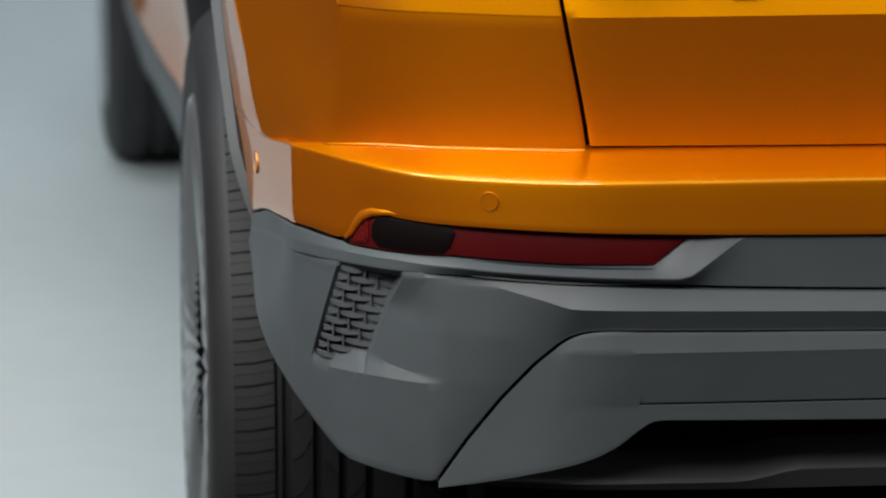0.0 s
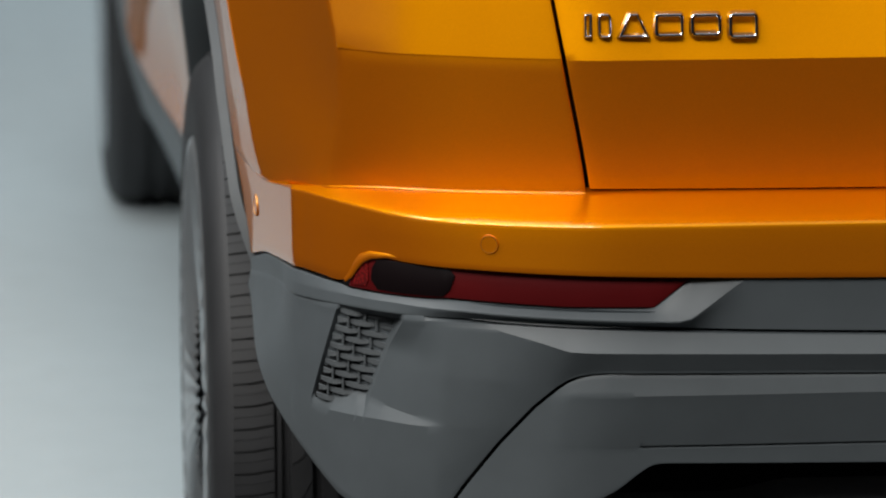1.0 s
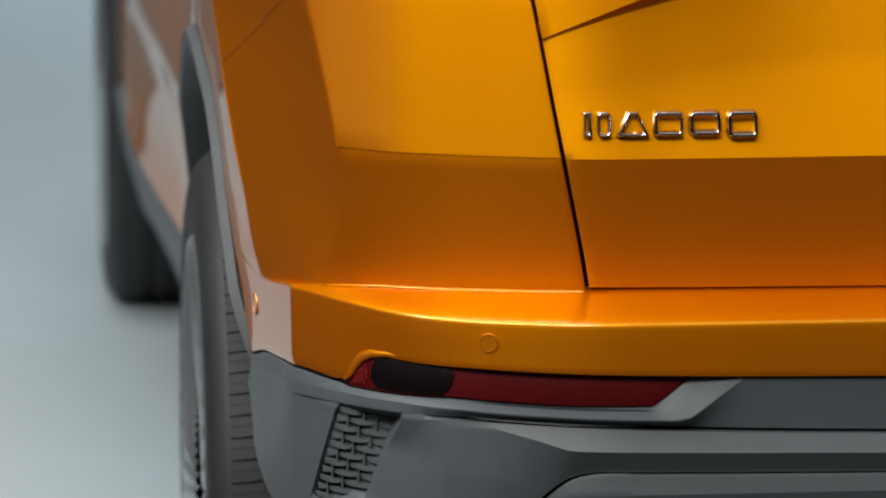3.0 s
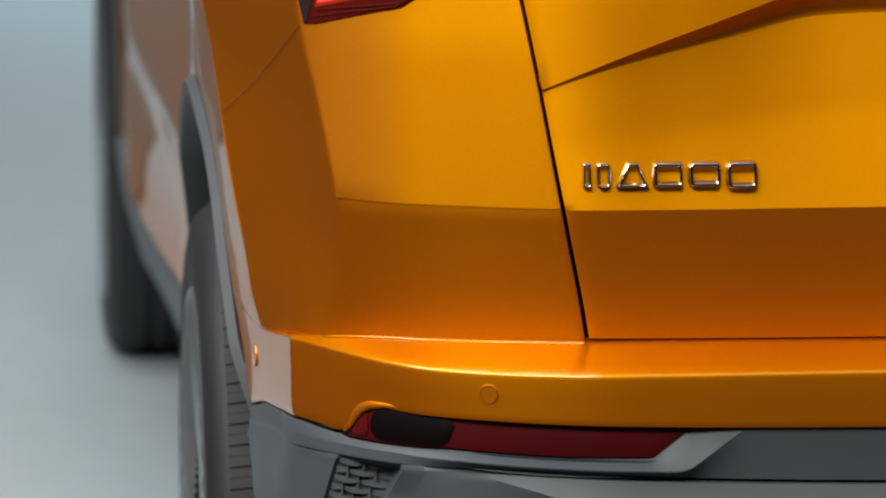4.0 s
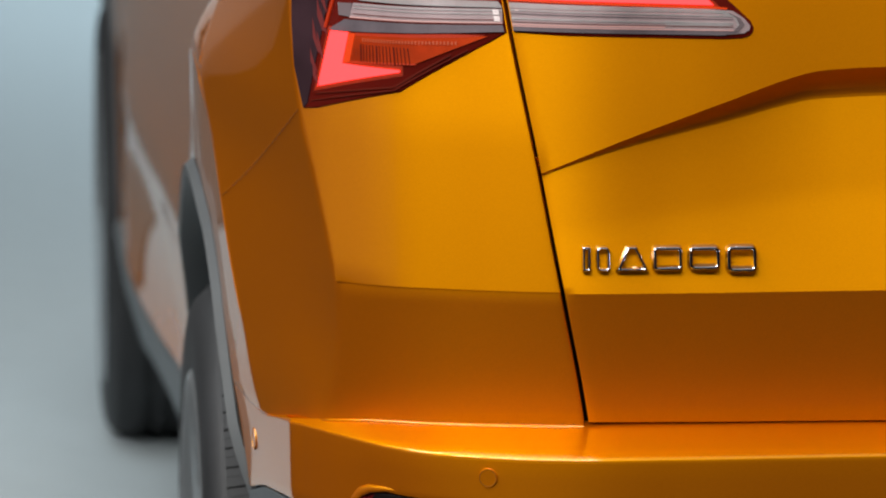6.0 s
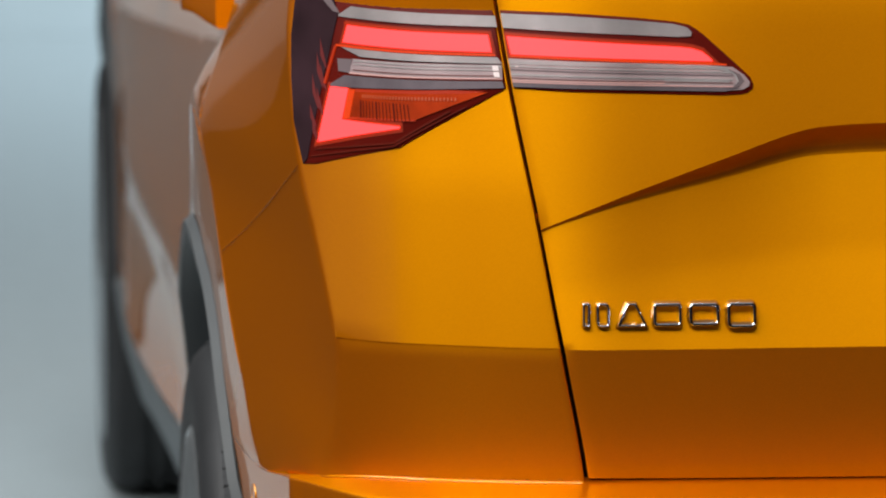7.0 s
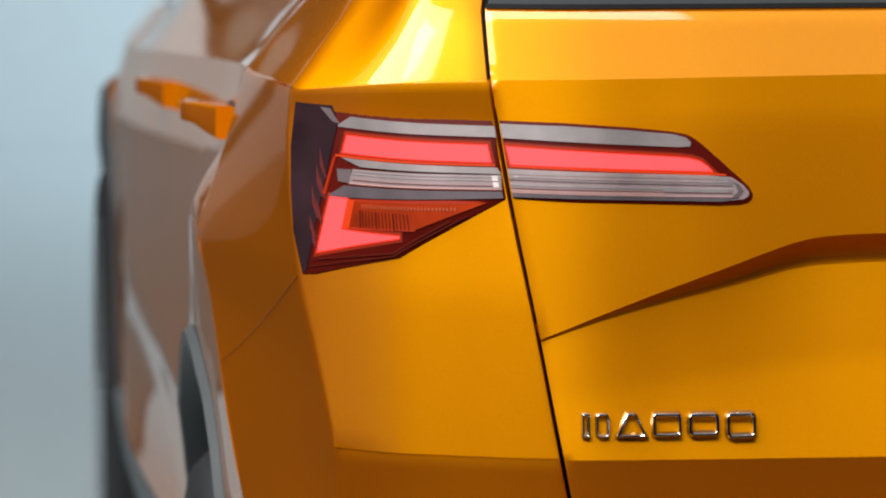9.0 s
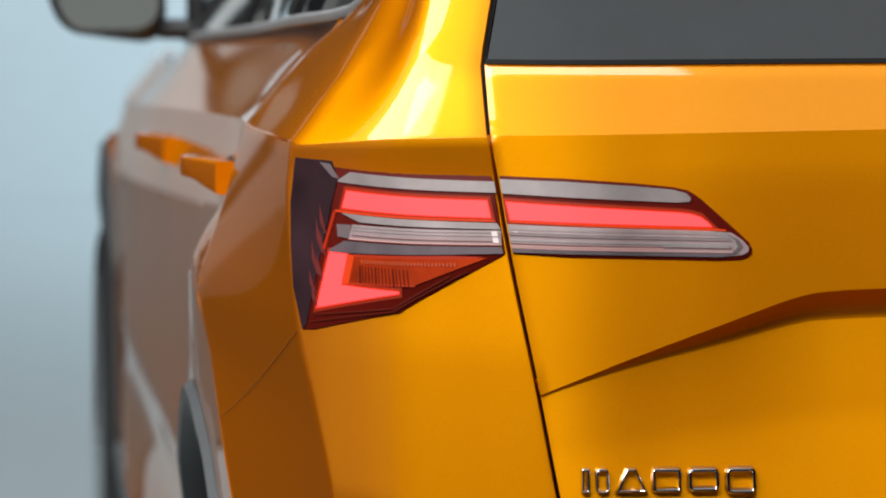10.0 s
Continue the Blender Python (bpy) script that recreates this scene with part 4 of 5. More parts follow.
# ---- tail lamps ----
def lamps():
    lens = lambda d: (lambda z: lean(z) - 0.0026 - d)
    lensg = lambda d: (lambda z: lean(z) - 0.0022 - d)
    skin = lambda s, z, off: face(s, z, off - proud(z) * ease(0.80, 0.93, s))
    outer = [(0.922, 1.050), (0.854, 1.052), (0.785, 1.053), (0.7, 1.0485), (0.6905, 0.986), (0.782, 0.937), (0.893, 0.916), (0.915, 0.914), (0.930, 0.947), (0.933, 0.98), (0.932, 1.014)]
    a = part("tail_lamp", plate(skin, outer, lens(0.0)), LAMP_RED, car, "smoked red outer tail lamp, lit", thick=0.02, bevel=0.0015, both=True)
    inner = [(0.6945, 1.047), (0.6425, 1.0455), (0.5893, 1.0418), (0.5581, 1.0386), (0.5461, 1.0361), (0.5404, 1.0329), (0.5348, 1.0287), (0.5068, 1.0034), (0.4982, 0.9952), (0.4956, 0.9902), (0.4962, 0.9862), (0.4995, 0.9833), (0.505, 0.9818), (0.5217, 0.9812), (0.6438, 0.9847), (0.6845, 0.987)]
    b = part("tail_lamp", plate(skin, inner, lensg(0.0)), LAMP_RED, gate, "smoked red inner tail lamp, lit", thick=0.012, bevel=0.0015, both=True)

    for owner, outline, fn in ((a, outer, lens), (b, inner, lensg)):
        cover = part("lens_cover", plate(skin, outline, fn(0.0042)), LENS, owner, "clear glossy lens cover")
        cover.visible_shadow = False

    def bit(name, poly, mat, lift, owner, fn, label=""):
        edge = (lambda s, z: max(s, gap_line(z) + 0.0024)) if owner is a else (lambda s, z: min(s, gap_line(z) - 0.0024))
        part(name, plate(skin, [(edge(s, z), z) for s, z in poly], fn(lift * 0.6 + 0.0008)), mat, owner, label, thick=0.0020)

    bit("lamp_side", [(0.9215, 1.0495), (0.8616, 1.0510), (0.8547, 1.0368), (0.9074, 0.9193), (0.9146, 0.9150), (0.9296, 0.947), (0.9326, 0.98), (0.9316, 1.014)], LAMP_DARK, 0.0010, a, lens, "dark smoked lamp side")
    bit("side_flash", [(0.8802, 1.0488), (0.8649, 1.0486), (0.8522, 1.0375), (0.8619, 1.0385)], LAMP_GREY, 0.0014, a, lens)
    bit("bezel", [(0.8539, 1.0364), (0.8363, 1.0440), (0.6973, 1.0427), (0.6943, 1.0340), (0.8539, 1.0351)], LAMP_EDGE, 0.0018, a, lens, "pale grey bezel strip")
    bit("guide_edge", [(0.8461, 1.0308), (0.7048, 1.0299), (0.7043, 1.0288), (0.8461, 1.0297)], GLOW_DIM, 0.0012, a, lens, "glowing edge of the light guide")
    bit("light_guide", [(0.8418, 1.0290), (0.7048, 1.0277), (0.7021, 1.0145), (0.8484, 1.0152)], GLOW, 0.0016, a, lens, "lit red light guide")
    bit("guide_edge", [(0.8587, 1.0131), (0.6997, 1.0130), (0.6993, 1.0115), (0.8587, 1.0115)], GLOW_EDGE, 0.0020, a, lens)
    bit("guide_edge", [(0.8612, 1.0113), (0.8579, 1.0116), (0.8747, 0.9807), (0.8781, 0.9813)], GLOW_DIM, 0.0018, a, lens)
    bit("bezel", [(0.8507, 1.0113), (0.6975, 1.0106), (0.6940, 1.0057), (0.8256, 1.0055)], LAMP_EDGE, 0.0024, a, lens)
    bit("end_cell", [(0.8566, 1.0019), (0.8361, 1.0027), (0.8395, 0.9917), (0.8553, 0.9922)], LAMP_GREY, 0.0014, a, lens, "small smoked end cell")
    bit("clear_bar", [(0.8346, 1.0032), (0.6940, 1.0048), (0.6938, 0.9931), (0.8403, 0.9915)], LAMP_CLEAR, 0.0012, a, lens, "clear indicator bar")
    bit("clear_rib", [(0.8338, 1.0024), (0.6940, 1.0040), (0.6940, 1.0029), (0.8339, 1.0011)], LAMP_EDGE, 0.0021, a, lens)
    bit("clear_rib", [(0.8395, 0.9924), (0.6938, 0.9944), (0.6938, 0.9935), (0.8403, 0.9912)], LAMP_RIB_PALE, 0.0022, a, lens)
    bit("clear_rib", [(0.8403, 0.9910), (0.6938, 0.9933), (0.6938, 0.9924), (0.8411, 0.9901)], LAMP_RIB, 0.0024, a, lens)
    bit("lower_bezel", [(0.8688, 0.9808), (0.8466, 0.9896), (0.6938, 0.9922), (0.6926, 0.9870), (0.8655, 0.9793)], LAMP_SMOKE, 0.0019, a, lens, "smoked grey lower strip")
    bit("light_guide", [(0.8680, 0.9791), (0.8422, 0.9795), (0.8517, 0.9547), (0.7821, 0.9541), (0.7821, 0.9526), (0.8893, 0.9340)], GLOW, 0.0016, a, lens, "lit red L-shaped light guide")
    bit("guide_edge", [(0.8414, 0.9792), (0.8330, 0.9794), (0.8414, 0.9565), (0.8501, 0.9553)], GLOW_EDGE, 0.0013, a, lens)
    bit("lamp_cell", [(0.8323, 0.9790), (0.7057, 0.9832), (0.7673, 0.9596), (0.8406, 0.9566)], LAMP_CELL, 0.0010, a, lens, "amber red lamp cell, inner glow put into its colour")
    bit("cell_lip", [(0.8323, 0.9799), (0.7369, 0.9841), (0.7084, 0.9840), (0.7231, 0.9819), (0.8323, 0.9777)], GLOW_DIM, 0.0012, a, lens, "glowing amber strip")
    bit("cell_lip", [(0.8406, 0.9575), (0.7673, 0.9601), (0.7663, 0.9588), (0.8406, 0.9559)], GLOW_DIM, 0.0014, a, lens)
    bit("edge_rib", [(0.8936, 0.9288), (0.7887, 0.9415), (0.7372, 0.9684), (0.7367, 0.9671), (0.7876, 0.9399), (0.8936, 0.9275)], LAMP_RIB, 0.0014, a, lens)
    bit("edge_rib", [(0.9014, 0.9226), (0.7888, 0.9389), (0.7233, 0.9723), (0.7228, 0.9714), (0.7877, 0.9377), (0.9015, 0.9213)], LAMP_RIB, 0.0014, a, lens)
    bit("lamp_clip", [(0.7019, 1.0042), (0.6972, 1.0041), (0.6966, 1.0002), (0.7013, 1.0003)], LAMP_CLIP, 0.0030, a, lens, "pale clip")
    bit("lamp_clip", [(0.7011, 0.9994), (0.6964, 0.9993), (0.6958, 0.9950), (0.7005, 0.9953)], LAMP_CLIP, 0.0030, a, lens)
    bit("bezel", [(0.6992, 1.0446), (0.6425, 1.0432), (0.5893, 1.0397), (0.5581, 1.0367), (0.5475, 1.0340), (0.5437, 1.0302), (0.5445, 1.0272), (0.5545, 1.0266), (0.6954, 1.0336)], LAMP_EDGE, 0.0018, b, lensg, "pale grey bezel strip")
    bit("guide_edge", [(0.6909, 1.0295), (0.5564, 1.0210), (0.5564, 1.0197), (0.6905, 1.0280)], GLOW_DIM, 0.0012, b, lensg, "glowing edge of the light guide")
    bit("light_guide", [(0.6894, 1.0270), (0.5545, 1.0188), (0.5440, 1.0175), (0.5363, 1.0151), (0.5308, 1.0112), (0.5275, 1.0075), (0.6864, 1.0132)], GLOW, 0.0016, b, lensg, "lit red light guide")
    bit("guide_edge", [(0.6873, 1.0122), (0.5290, 1.0066), (0.5165, 1.0054), (0.5166, 1.0043), (0.6868, 1.0111)], GLOW_EDGE, 0.0014, b, lensg)
    bit("clear_bar", [(0.6886, 1.0099), (0.5321, 1.0047), (0.5120, 1.0030), (0.5030, 0.9968), (0.4985, 0.9912), (0.4993, 0.9880), (0.5035, 0.9857), (0.5192, 0.9843), (0.6860, 0.9880)], LAMP_CLEAR, 0.0012, b, lensg, "clear indicator bar")
    bit("clear_rib", [(0.6887, 1.0095), (0.5188, 1.0033), (0.5122, 1.0001), (0.5122, 0.9988), (0.5256, 1.0014), (0.6883, 1.0058)], LAMP_EDGE, 0.0018, b, lensg)
    bit("clear_rib", [(0.5658, 0.9958), (0.5159, 0.9932), (0.5137, 0.9906), (0.5659, 0.9914)], LAMP_EDGE, 0.0020, b, lensg)
    bit("clear_rib", [(0.6867, 0.9938), (0.5659, 0.9914), (0.5660, 0.9903), (0.6868, 0.9927)], LAMP_RIB_PALE, 0.0020, b, lensg)
    bit("lower_bezel", [(0.6868, 0.9923), (0.5169, 0.9884), (0.5060, 0.9866), (0.5192, 0.9841), (0.6859, 0.9882)], LAMP_SMOKE, 0.0017, b, lensg, "smoked grey lower strip")
    bit("end_ring", [(0.5162, 1.0019), (0.5064, 0.9975), (0.5030, 0.9922), (0.5071, 0.9879), (0.5125, 0.9866), (0.5083, 0.9922), (0.5100, 0.9966)], LAMP_GREY, 0.0022, b, lensg, "smoked grey end ring")
    bit("end_ring", [(0.5140, 1.0006), (0.5096, 0.9971), (0.5074, 0.9922), (0.5102, 0.9892), (0.5088, 0.9923), (0.5109, 0.9966)], LAMP_EDGE, 0.0024, b, lensg)
    bit("lamp_clip", [(0.6838, 1.0044), (0.6807, 1.0042), (0.6807, 1.0033), (0.6838, 1.0035)], LAMP_CLIP, 0.0026, b, lensg)
    bit("side_rib", [(0.8818, 1.0160), (0.8814, 1.0152), (0.8717, 0.9924), (0.8742, 0.9933), (0.8818, 1.0025)], LAMP_STREAK, 0.0016, a, lens)
    bit("side_rib", [(0.8876, 1.0043), (0.8872, 1.0035), (0.8774, 0.9772), (0.8800, 0.9780), (0.8876, 0.9890)], LAMP_STREAK, 0.0016, a, lens)
    bit("side_rib", [(0.8825, 0.9957), (0.8821, 0.9949), (0.8723, 0.9754), (0.8748, 0.9763), (0.8824, 0.9839)], LAMP_STREAK, 0.0016, a, lens)
    bit("side_rib", [(0.8957, 0.9869), (0.8953, 0.9861), (0.8851, 0.9599), (0.8878, 0.9607), (0.8956, 0.9717)], LAMP_STREAK, 0.0016, a, lens)
    bit("side_rib", [(0.8886, 0.9773), (0.8882, 0.9765), (0.8782, 0.9556), (0.8807, 0.9565), (0.8884, 0.9647)], LAMP_STREAK, 0.0016, a, lens)
    bit("side_rib", [(0.9004, 0.9627), (0.9000, 0.9619), (0.8894, 0.9447), (0.8920, 0.9455), (0.9001, 0.9520)], LAMP_STREAK, 0.0016, a, lens)
    bit("side_rib", [(0.8970, 0.9518), (0.8966, 0.9510), (0.8861, 0.9339), (0.8887, 0.9347), (0.8967, 0.9411)], LAMP_STREAK, 0.0016, a, lens)
    def grown(poly, d):
        """The outline moved outwards by d, corner by corner."""
        turn = sum(x0 * y1 - x1 * y0 for (x0, y0), (x1, y1) in zip(poly, poly[1:] + poly[:1]))
        q = [Vector(v) for v in (poly if turn > 0 else poly[::-1])]
        out = []
        for i, v in enumerate(q):
            e0, e1 = (v - q[i - 1]).normalized(), (q[(i + 1) % len(q)] - v).normalized()
            n0, n1 = Vector((e0.y, -e0.x)), Vector((e1.y, -e1.x))
            m = (n0 + n1).normalized()
            out.append(tuple(v + m * min(d / max(m.dot(n0), 0.3), 2.2 * d)))
        return out

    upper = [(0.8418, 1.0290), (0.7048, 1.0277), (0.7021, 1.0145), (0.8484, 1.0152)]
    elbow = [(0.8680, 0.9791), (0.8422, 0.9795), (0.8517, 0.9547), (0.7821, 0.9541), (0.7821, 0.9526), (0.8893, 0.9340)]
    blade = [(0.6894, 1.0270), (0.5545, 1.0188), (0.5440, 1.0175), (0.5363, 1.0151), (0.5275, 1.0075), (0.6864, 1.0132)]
    # Nested emissive outlines imitate the glow that fades away from each guide.
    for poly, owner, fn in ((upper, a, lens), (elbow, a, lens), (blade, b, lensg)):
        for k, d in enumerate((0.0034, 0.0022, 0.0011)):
            bit("glow_frame", grown(poly, d), GLOW_FRAMES[k], -0.0004 + 0.0005 * k, owner, fn, "red plastic frame with the guide's glow put in as emission")
    for u, w, mat in ((0.22, 0.0012, LAMP_EDGE), (0.36, 0.0006, LAMP_SMOKE), (0.52, 0.0012, LAMP_EDGE), (0.66, 0.0007, LAMP_RIB_DULL), (0.80, 0.0009, LAMP_RIB_PALE)):
        z0, z1 = 1.0095 - 0.0215 * u, 1.0035 - 0.0190 * u
        bit("clear_rib", [(0.6885, z0), (0.512, z1), (0.512, z1 - w), (0.6885, z0 - w)], mat, 0.0022, b, lensg)
    for u, w, mat in ((0.30, 0.0008, LAMP_EDGE), (0.70, 0.0007, LAMP_RIB_DULL)):
        z0, z1 = 1.0044 - 0.0112 * u, 1.0030 - 0.0115 * u
        bit("clear_rib", [(0.8350, z1), (0.6960, z0), (0.6960, z0 - w), (0.8350, z1 - w)], mat, 0.0022, a, lens)
    for k in range(30):
        s, z = 0.8236 - 0.00313 * k, 0.9762 - -0.000081 * k
        bit("cell_tooth", [(s, z), (s - 0.0013, z), (s - 0.0013, z - 0.0026), (s, z - 0.0026)], LAMP_TOOTH, 0.0022, a, lens)
    for k in range(15):
        u = k / 14
        s = 0.8266 - 0.0522 * u
        w = 0.0009 if k % 5 else 0.0018
        bit("cell_rib", [(s, 0.9716), (s - w, 0.9716), (s - w - 0.002 * u, 0.9578), (s - 0.002 * u, 0.9578)], LAMP_RIB, 0.0016, a, lens)


lamps()


# ---- chrome badge: five plain chrome shapes ----
def badge():
    def frame_shape(poly, hole):
        bm = bmesh.new()
        n = len(poly)
        f = lambda s, z, d: body_plan(s, z, lean(z) - d)
        o0 = [bm.verts.new(f(s, z, 0.001)) for s, z in poly]
        o1 = [bm.verts.new(f(s + (hs - s) * 0.3, z + (hz - z) * 0.3, 0.006)) for (s, z), (hs, hz) in zip(poly, hole)]
        i1 = [bm.verts.new(f(s + (hs - s) * 0.7, z + (hz - z) * 0.7, 0.006)) for (s, z), (hs, hz) in zip(poly, hole)]
        i0 = [bm.verts.new(f(s, z, 0.001)) for s, z in hole]
        for k in range(n):
            j = (k + 1) % n
            for a, b in ((o0, o1), (o1, i1), (i1, i0)):
                bm.faces.new((a[k], a[j], b[j], b[k]))
        bm.normal_update()
        bmesh.ops.recalc_face_normals(bm, faces=bm.faces)
        part("badge_shape", bm, CHROME, gate, "plain chrome badge shape", bevel=0.0005, angle=20)

    def ring(s0, s1, z0, z1, w, r):
        out, inn = [], []
        for sx, sz, a0 in ((1, 1, 0), (-1, 1, 90), (-1, -1, 180), (1, -1, 270)):
            for k in range(4):
                a = radians(a0 + 30 * k)
                cs, cz = ((s1 - r) if sx > 0 else (s0 + r)), ((z1 - r) if sz > 0 else (z0 + r))
                out.append((cs + r * math.cos(a), cz + r * math.sin(a)))
                q = max(r - w, 0.0008)
                inn.append((((s1 - w - q) if sx > 0 else (s0 + w + q)) + q * math.cos(a), ((z1 - w - q) if sz > 0 else (z0 + w + q)) + q * math.sin(a)))
        frame_shape(out, inn)

    ring(0.6275, 0.635, 0.803, 0.823, 0.0032, 0.001)
    ring(0.6125, 0.624, 0.803, 0.823, 0.0032, 0.004)
    frame_shape([(0.609, 0.803), (0.582, 0.803), (0.5915, 0.823), (0.600, 0.823)], [(0.603, 0.8065), (0.588, 0.8065), (0.594, 0.8195), (0.5975, 0.8195)])
    ring(0.5555, 0.580, 0.803, 0.823, 0.0045, 0.003)
    ring(0.5255, 0.552, 0.803, 0.823, 0.0050, 0.005)
    ring(0.4965, 0.522, 0.801, 0.823, 0.0050, 0.005)


badge()


# ---- wheels ----
def wheel(y, outer, label):
    w = thing("wheel", "", "")
    w.parent = car
    w["label"] = label
    width, R, rr = 0.225, 0.332, 0.246
    # profile across: axial place (0 = outer face) and radius
    prof = [(0.022, rr - 0.012), (0.012, rr), (0.005, rr + 0.010), (0.0034, rr + 0.030), (0.0034, rr + 0.048), (0.006, R - 0.024), (0.011, R - 0.013), (0.019, R - 0.005), (0.026, R - 0.002)]
    for g, h in ((0.060, 0.0013), (0.0695, 0.0042), (0.097, 0.0042), (0.120, 0.0042), (0.144, 0.0042), (0.180, 0.0042)):
        prof += [(g - h, R), (g - h + 0.0004, R - 0.007), (g + h - 0.0004, R - 0.007), (g + h, R)]
    prof += [(0.20, R - 0.004), (0.213, R - 0.012), (0.222, rr + 0.05), (0.225, rr + 0.03), (0.21, rr)]
    rows = []
    n = 144
    for a, r in prof:
        rows.append([(outer + a, y + r * math.sin(2 * math.pi * k / n), HUB + r * math.cos(2 * math.pi * k / n)) for k in range(n)])
    part("tyre", grid(rows, None, close=True), RUBBER, w, "black rubber tyre with grooved tread")
    # tread blocks
    bm = bmesh.new()
    for count, a0, a1, skew, h, fill in ((208, 0.0225, 0.0585, 0.004, 0.0025, 0.80), (58, 0.0742, 0.0925, 0.022, 0.0015, 0.93), (58, 0.1015, 0.1155, -0.016, 0.0015, 0.93), (58, 0.1245, 0.1395, 0.016, 0.0015, 0.93), (58, 0.1485, 0.1755, -0.020, 0.0015, 0.93), (104, 0.1845, 0.208, -0.004, 0.0025, 0.86)):
        step = 2 * math.pi / count
        for k in range(count):
            ring_v = []
            for rad in (R - 0.006, R + h):
                for fa, ft in ((0, 0), (0.5, 0), (1, 0), (1, 1), (0.5, 1), (0, 1)):
                    ax = a0 + (a1 - a0) * fa
                    drop = 0.009 * max(0, (0.032 - ax) / 0.0175) ** 2 if ax < 0.045 else 0.008 * max(0, (ax - 0.19) / 0.022) ** 2
                    th = step * (k + (0.955 if count > 150 and k % 2 else fill) * ft) + skew / R * fa * fa
                    ring_v.append(bm.verts.new((outer + ax, y + (rad - drop) * math.sin(th), HUB + (rad - drop) * math.cos(th))))
            lo, hi = ring_v[:6], ring_v[6:]
            bm.faces.new(hi)
            for i in range(6):
                j = (i + 1) % 6
                bm.faces.new((lo[i], lo[j], hi[j], hi[i]))
    bmesh.ops.recalc_face_normals(bm, faces=bm.faces)
    part("tread", bm, RUBBER, w, "grooved tread blocks", angle=20)
    # rim: barrel with a polished lip
    rows = []
    for a, r in ((0.008, rr - 0.006), (0.0035, rr + 0.002), (0.006, rr + 0.006), (0.011, rr + 0.006), (0.016, rr - 0.002), (0.02, rr - 0.012), (0.05, rr - 0.022), (0.19, rr - 0.03), (0.20, rr)):
        rows.append([(outer + a, y + r * math.sin(2 * math.pi * k / 96), HUB + r * math.cos(2 * math.pi * k / 96)) for k in range(96)])
    part("rim", grid(rows, None, close=True), ALLOY, w, "polished silver alloy rim")
    rows = []
    for r, a in ((rr + 0.002, 0.006), (rr - 0.004, 0.003), (rr - 0.014, 0.0015), (rr - 0.030, 0.0010), (rr - 0.050, 0.0015), (rr - 0.070, 0.0025), (rr - 0.090, 0.0035), (rr - 0.120, 0.0055), (rr - 0.150, 0.0085)):
        deep = 0.0020 * ease(rr, rr - 0.02, r)
        rows.append([(outer + a + deep * (1 + math.sin(48 * 2 * math.pi * k / 720 + 14 * (rr - r))), y + r * math.sin(2 * math.pi * k / 720), HUB + r * math.cos(2 * math.pi * k / 720)) for k in range(720)])
    part("rim_face", grid(rows, (0, y, HUB), close=True), ALLOY, w, "fluted silver rim edge")
    for k in range(10):
        a = 2 * math.pi * (k // 2) / 5 + (0.17 if k % 2 else -0.17) + 0.3
        bm = bmesh.new()
        pts = []
        for r, wd, ax in ((0.05, 0.022, 0.035), (0.12, 0.017, 0.020), (0.20, 0.016, 0.012), (rr - 0.008, 0.022, 0.014)):
            for dx, dw in ((0, -wd), (0, wd), (0.022, wd * 1.2), (0.022, -wd * 1.2)):
                ca, sa = math.cos(a), math.sin(a)
                pts.append(bm.verts.new((outer + ax + dx, y + r * sa + dw * ca, HUB + r * ca - dw * sa)))
        for i in range(3):
            for j in range(4):
                bm.faces.new((pts[4 * i + j], pts[4 * i + (j + 1) % 4], pts[4 * i + 4 + (j + 1) % 4], pts[4 * i + 4 + j]))
        bmesh.ops.recalc_face_normals(bm, faces=bm.faces)
        part("spoke", bm, ALLOY, w, bevel=0.003)
    bm = bmesh.new()
    bmesh.ops.create_cone(bm, cap_ends=True, segments=48, radius1=0.07, radius2=0.06, depth=0.03, matrix=Matrix.Translation((outer + 0.045, y, HUB)) @ pose(0, 0, 0, 0, -90, 0))
    part("hub", bm, ALLOY, w, bevel=0.003)
    bm = bmesh.new()
    bmesh.ops.create_cone(bm, cap_ends=True, segments=48, radius1=0.16, radius2=0.16, depth=0.03, matrix=Matrix.Translation((outer + 0.10, y, HUB)) @ pose(0, 0, 0, 0, 90, 0))
    part("brake_disc", bm, TRIM, w)
    return w


rear_wheel = wheel(AXLE_REAR, -0.908, "silver alloy wheel with a black tyre")
front_wheel = wheel(AXLE_FRONT, -0.918, "silver alloy wheel with a black tyre")
for w in (rear_wheel, front_wheel):
    o = copy_thing(w, Matrix.Identity(4))
    o.scale.x = -1


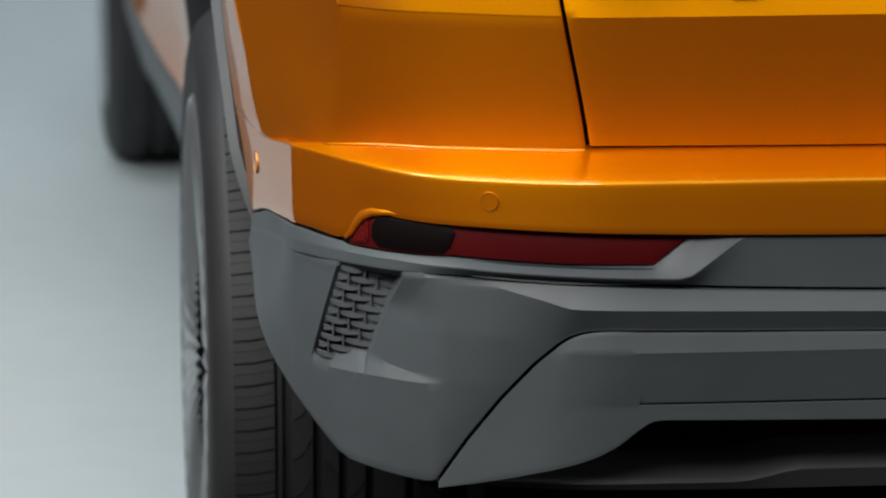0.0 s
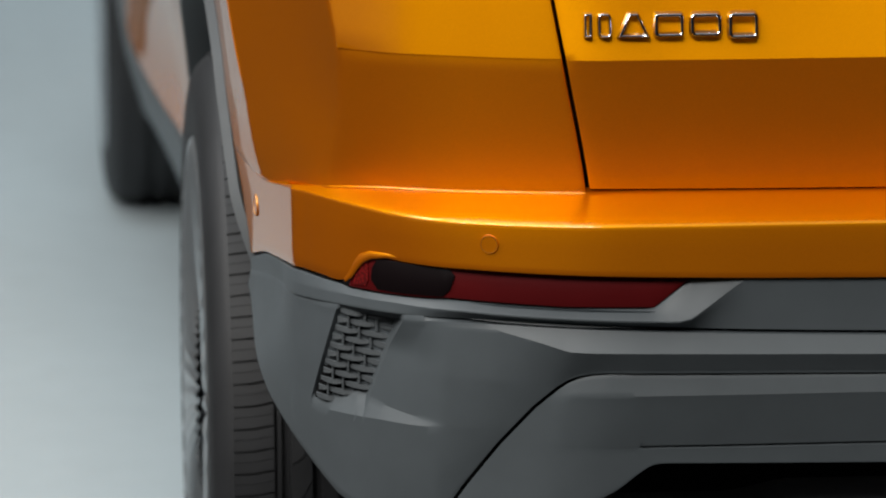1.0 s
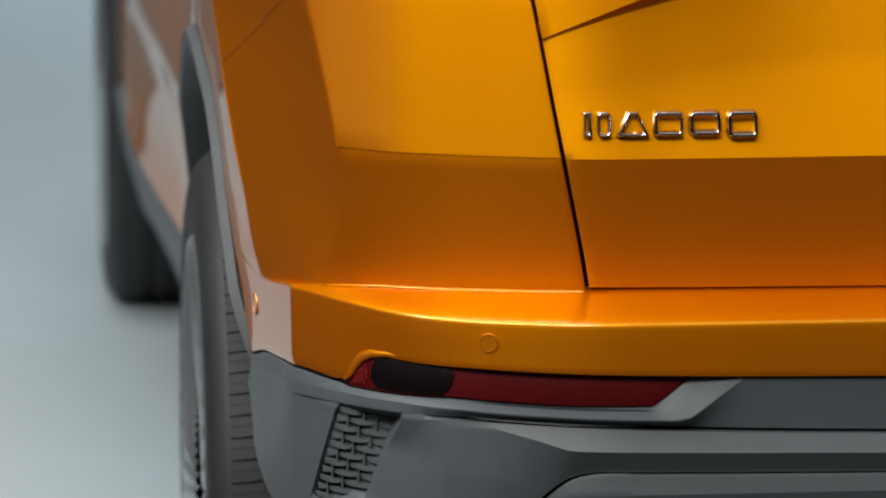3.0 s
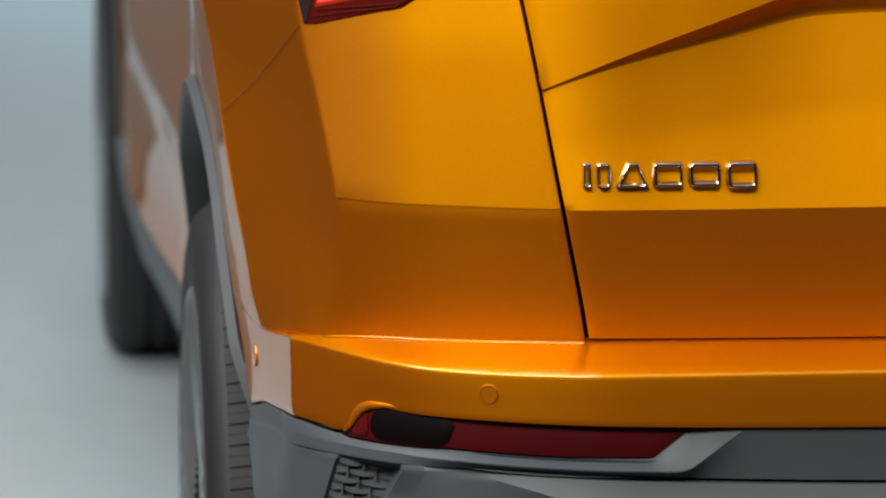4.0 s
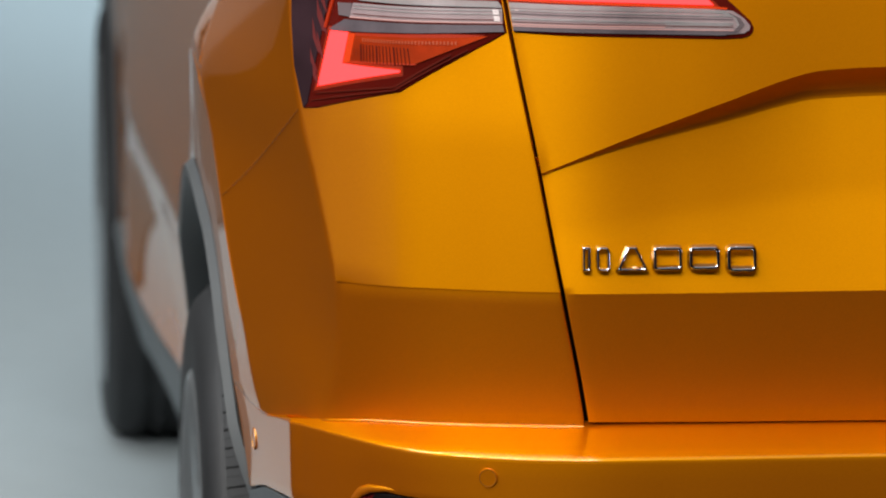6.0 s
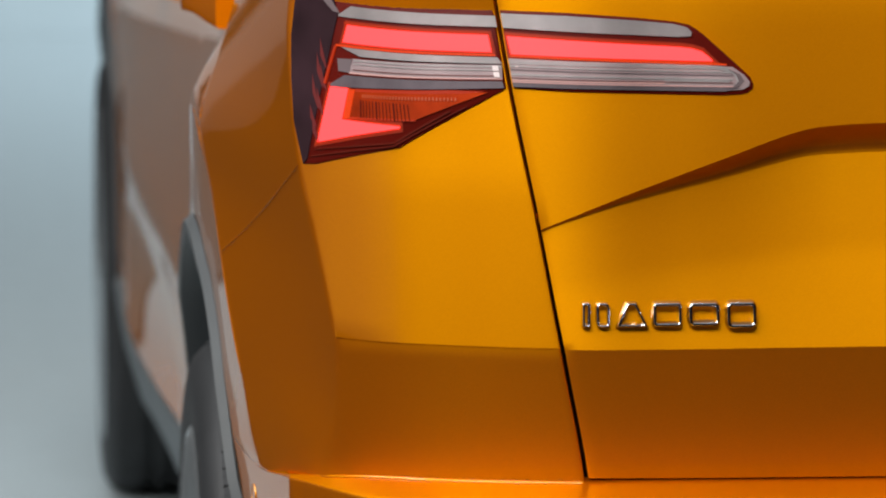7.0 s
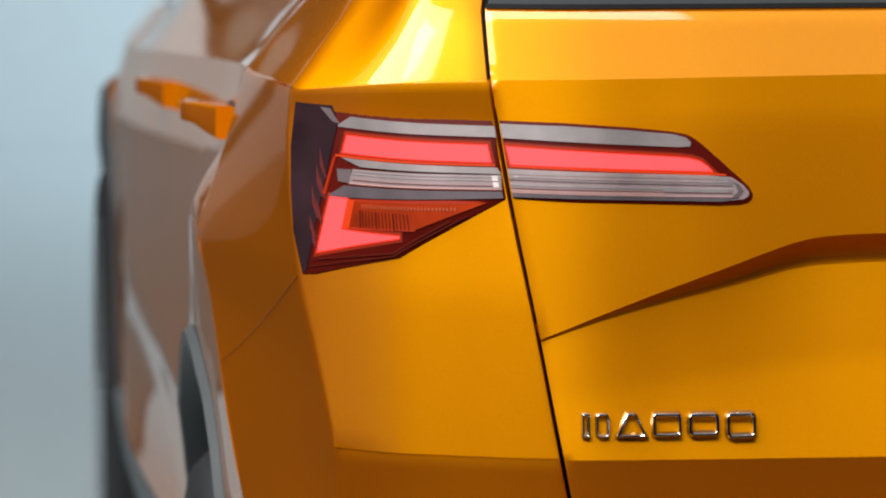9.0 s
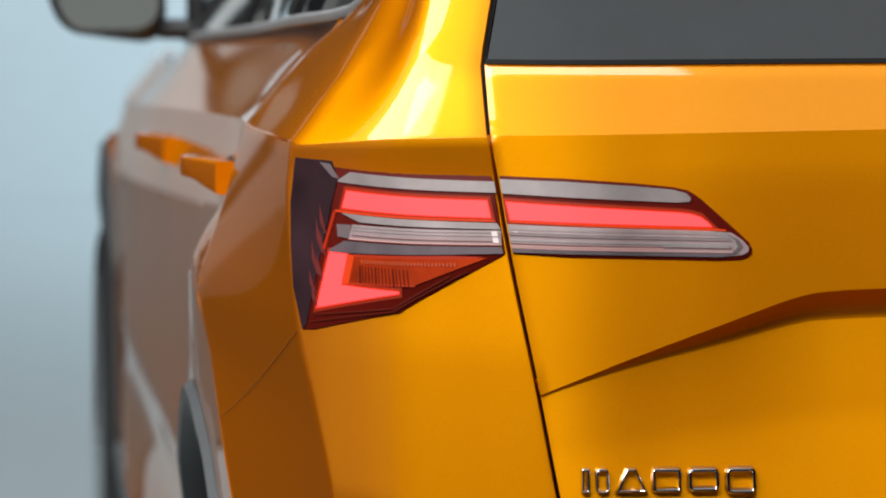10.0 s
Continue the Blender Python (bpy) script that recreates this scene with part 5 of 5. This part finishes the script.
# ---- door handles and mirror ----
def handle(y, z, x, owner):
    """A flat-faced grip that swings out from a deep wedge at its rear end and back to the door ahead."""
    reach = flow((0, 0.004), (0.12, 0.016), (0.25, 0.029), (0.36, 0.0335), (0.5, 0.031), (0.7, 0.024), (0.9, 0.012), (1, 0.004))
    upper = flow((0, 0.008), (0.2, 0.0105), (0.5, 0.0115), (1, 0.006))
    under = flow((0, -0.024), (0.1, -0.018), (0.2, -0.0105), (0.35, -0.0085), (1, -0.006))
    corner = lambda v: math.copysign(abs(v) ** 0.3, v)
    rows = []
    for k in range(31):
        t = k / 30
        mid, half = (upper(t) + under(t)) / 2, (upper(t) - under(t)) / 2
        rows.append([(x - reach(t) - 0.009 * corner(math.cos(a)), y - 0.105 + 0.20 * t, z + mid + half * corner(math.sin(a)) - 0.012 * t) for a in np.linspace(0, 2 * math.pi, 32, endpoint=False)])
    bm = grid(rows, None, close=True)
    bmesh.ops.holes_fill(bm, edges=bm.edges)
    bmesh.ops.recalc_face_normals(bm, faces=bm.faces)
    part("door_handle", bm, PAINT, owner, "orange painted door handle", angle=50)
    bm = bmesh.new()
    bmesh.ops.create_uvsphere(bm, u_segments=20, v_segments=10, radius=1, matrix=Matrix.LocRotScale((x + 0.008, y, z - 0.012), None, (0.004, 0.045, 0.016)))
    part("handle_bowl", bm, TRIM, owner, "dark recess behind the handle")


handle(0.93, 0.990, -0.866, rear_door)
handle(2.02, 0.922, -0.870, front_door)


def mirror():
    bm = bmesh.new()
    bmesh.ops.create_cube(bm, size=1)
    bmesh.ops.bevel(bm, geom=bm.edges[:], offset=0.28, segments=5, affect="EDGES", profile=0.6)
    for v in bm.verts:
        taper = 1 + 0.45 * min(v.co.z, 0.0) if v.co.x < 0 else 1.0
        v.co = Vector((-0.925 + v.co.x * 0.165 * taper, 2.80 + v.co.y * 0.12, 1.073 + v.co.z * 0.165 + v.co.x * -0.02))
    m = part("door_mirror", bm, TRIM, car, "black door mirror housing", both=True)
    bm = bmesh.new()
    bmesh.ops.create_cube(bm, size=1)
    bmesh.ops.bevel(bm, geom=[e for e in bm.edges if abs(e.verts[0].co.y - e.verts[1].co.y) > 0.5], offset=0.25, segments=5, affect="EDGES", profile=0.5)
    for v in bm.verts:
        taper = 1 + 0.45 * min(v.co.z, 0.0) if v.co.x < 0 else 1.0
        v.co = Vector((-0.925 + v.co.x * 0.140 * taper, 2.710 + v.co.y * 0.006 + v.co.z * 0.054, 1.075 + v.co.z * 0.135))
    part("mirror_glass", bm, MIRROR, m, "pale mirror glass")
    bm = bmesh.new()
    box(bm, -0.86, -0.78, 2.74, 2.80, 0.99, 1.015)
    box(bm, -0.815, -0.79, 2.74, 2.80, 1.0, 1.15)
    part("mirror_arm", bm, TRIM, m, bevel=0.01)


mirror()
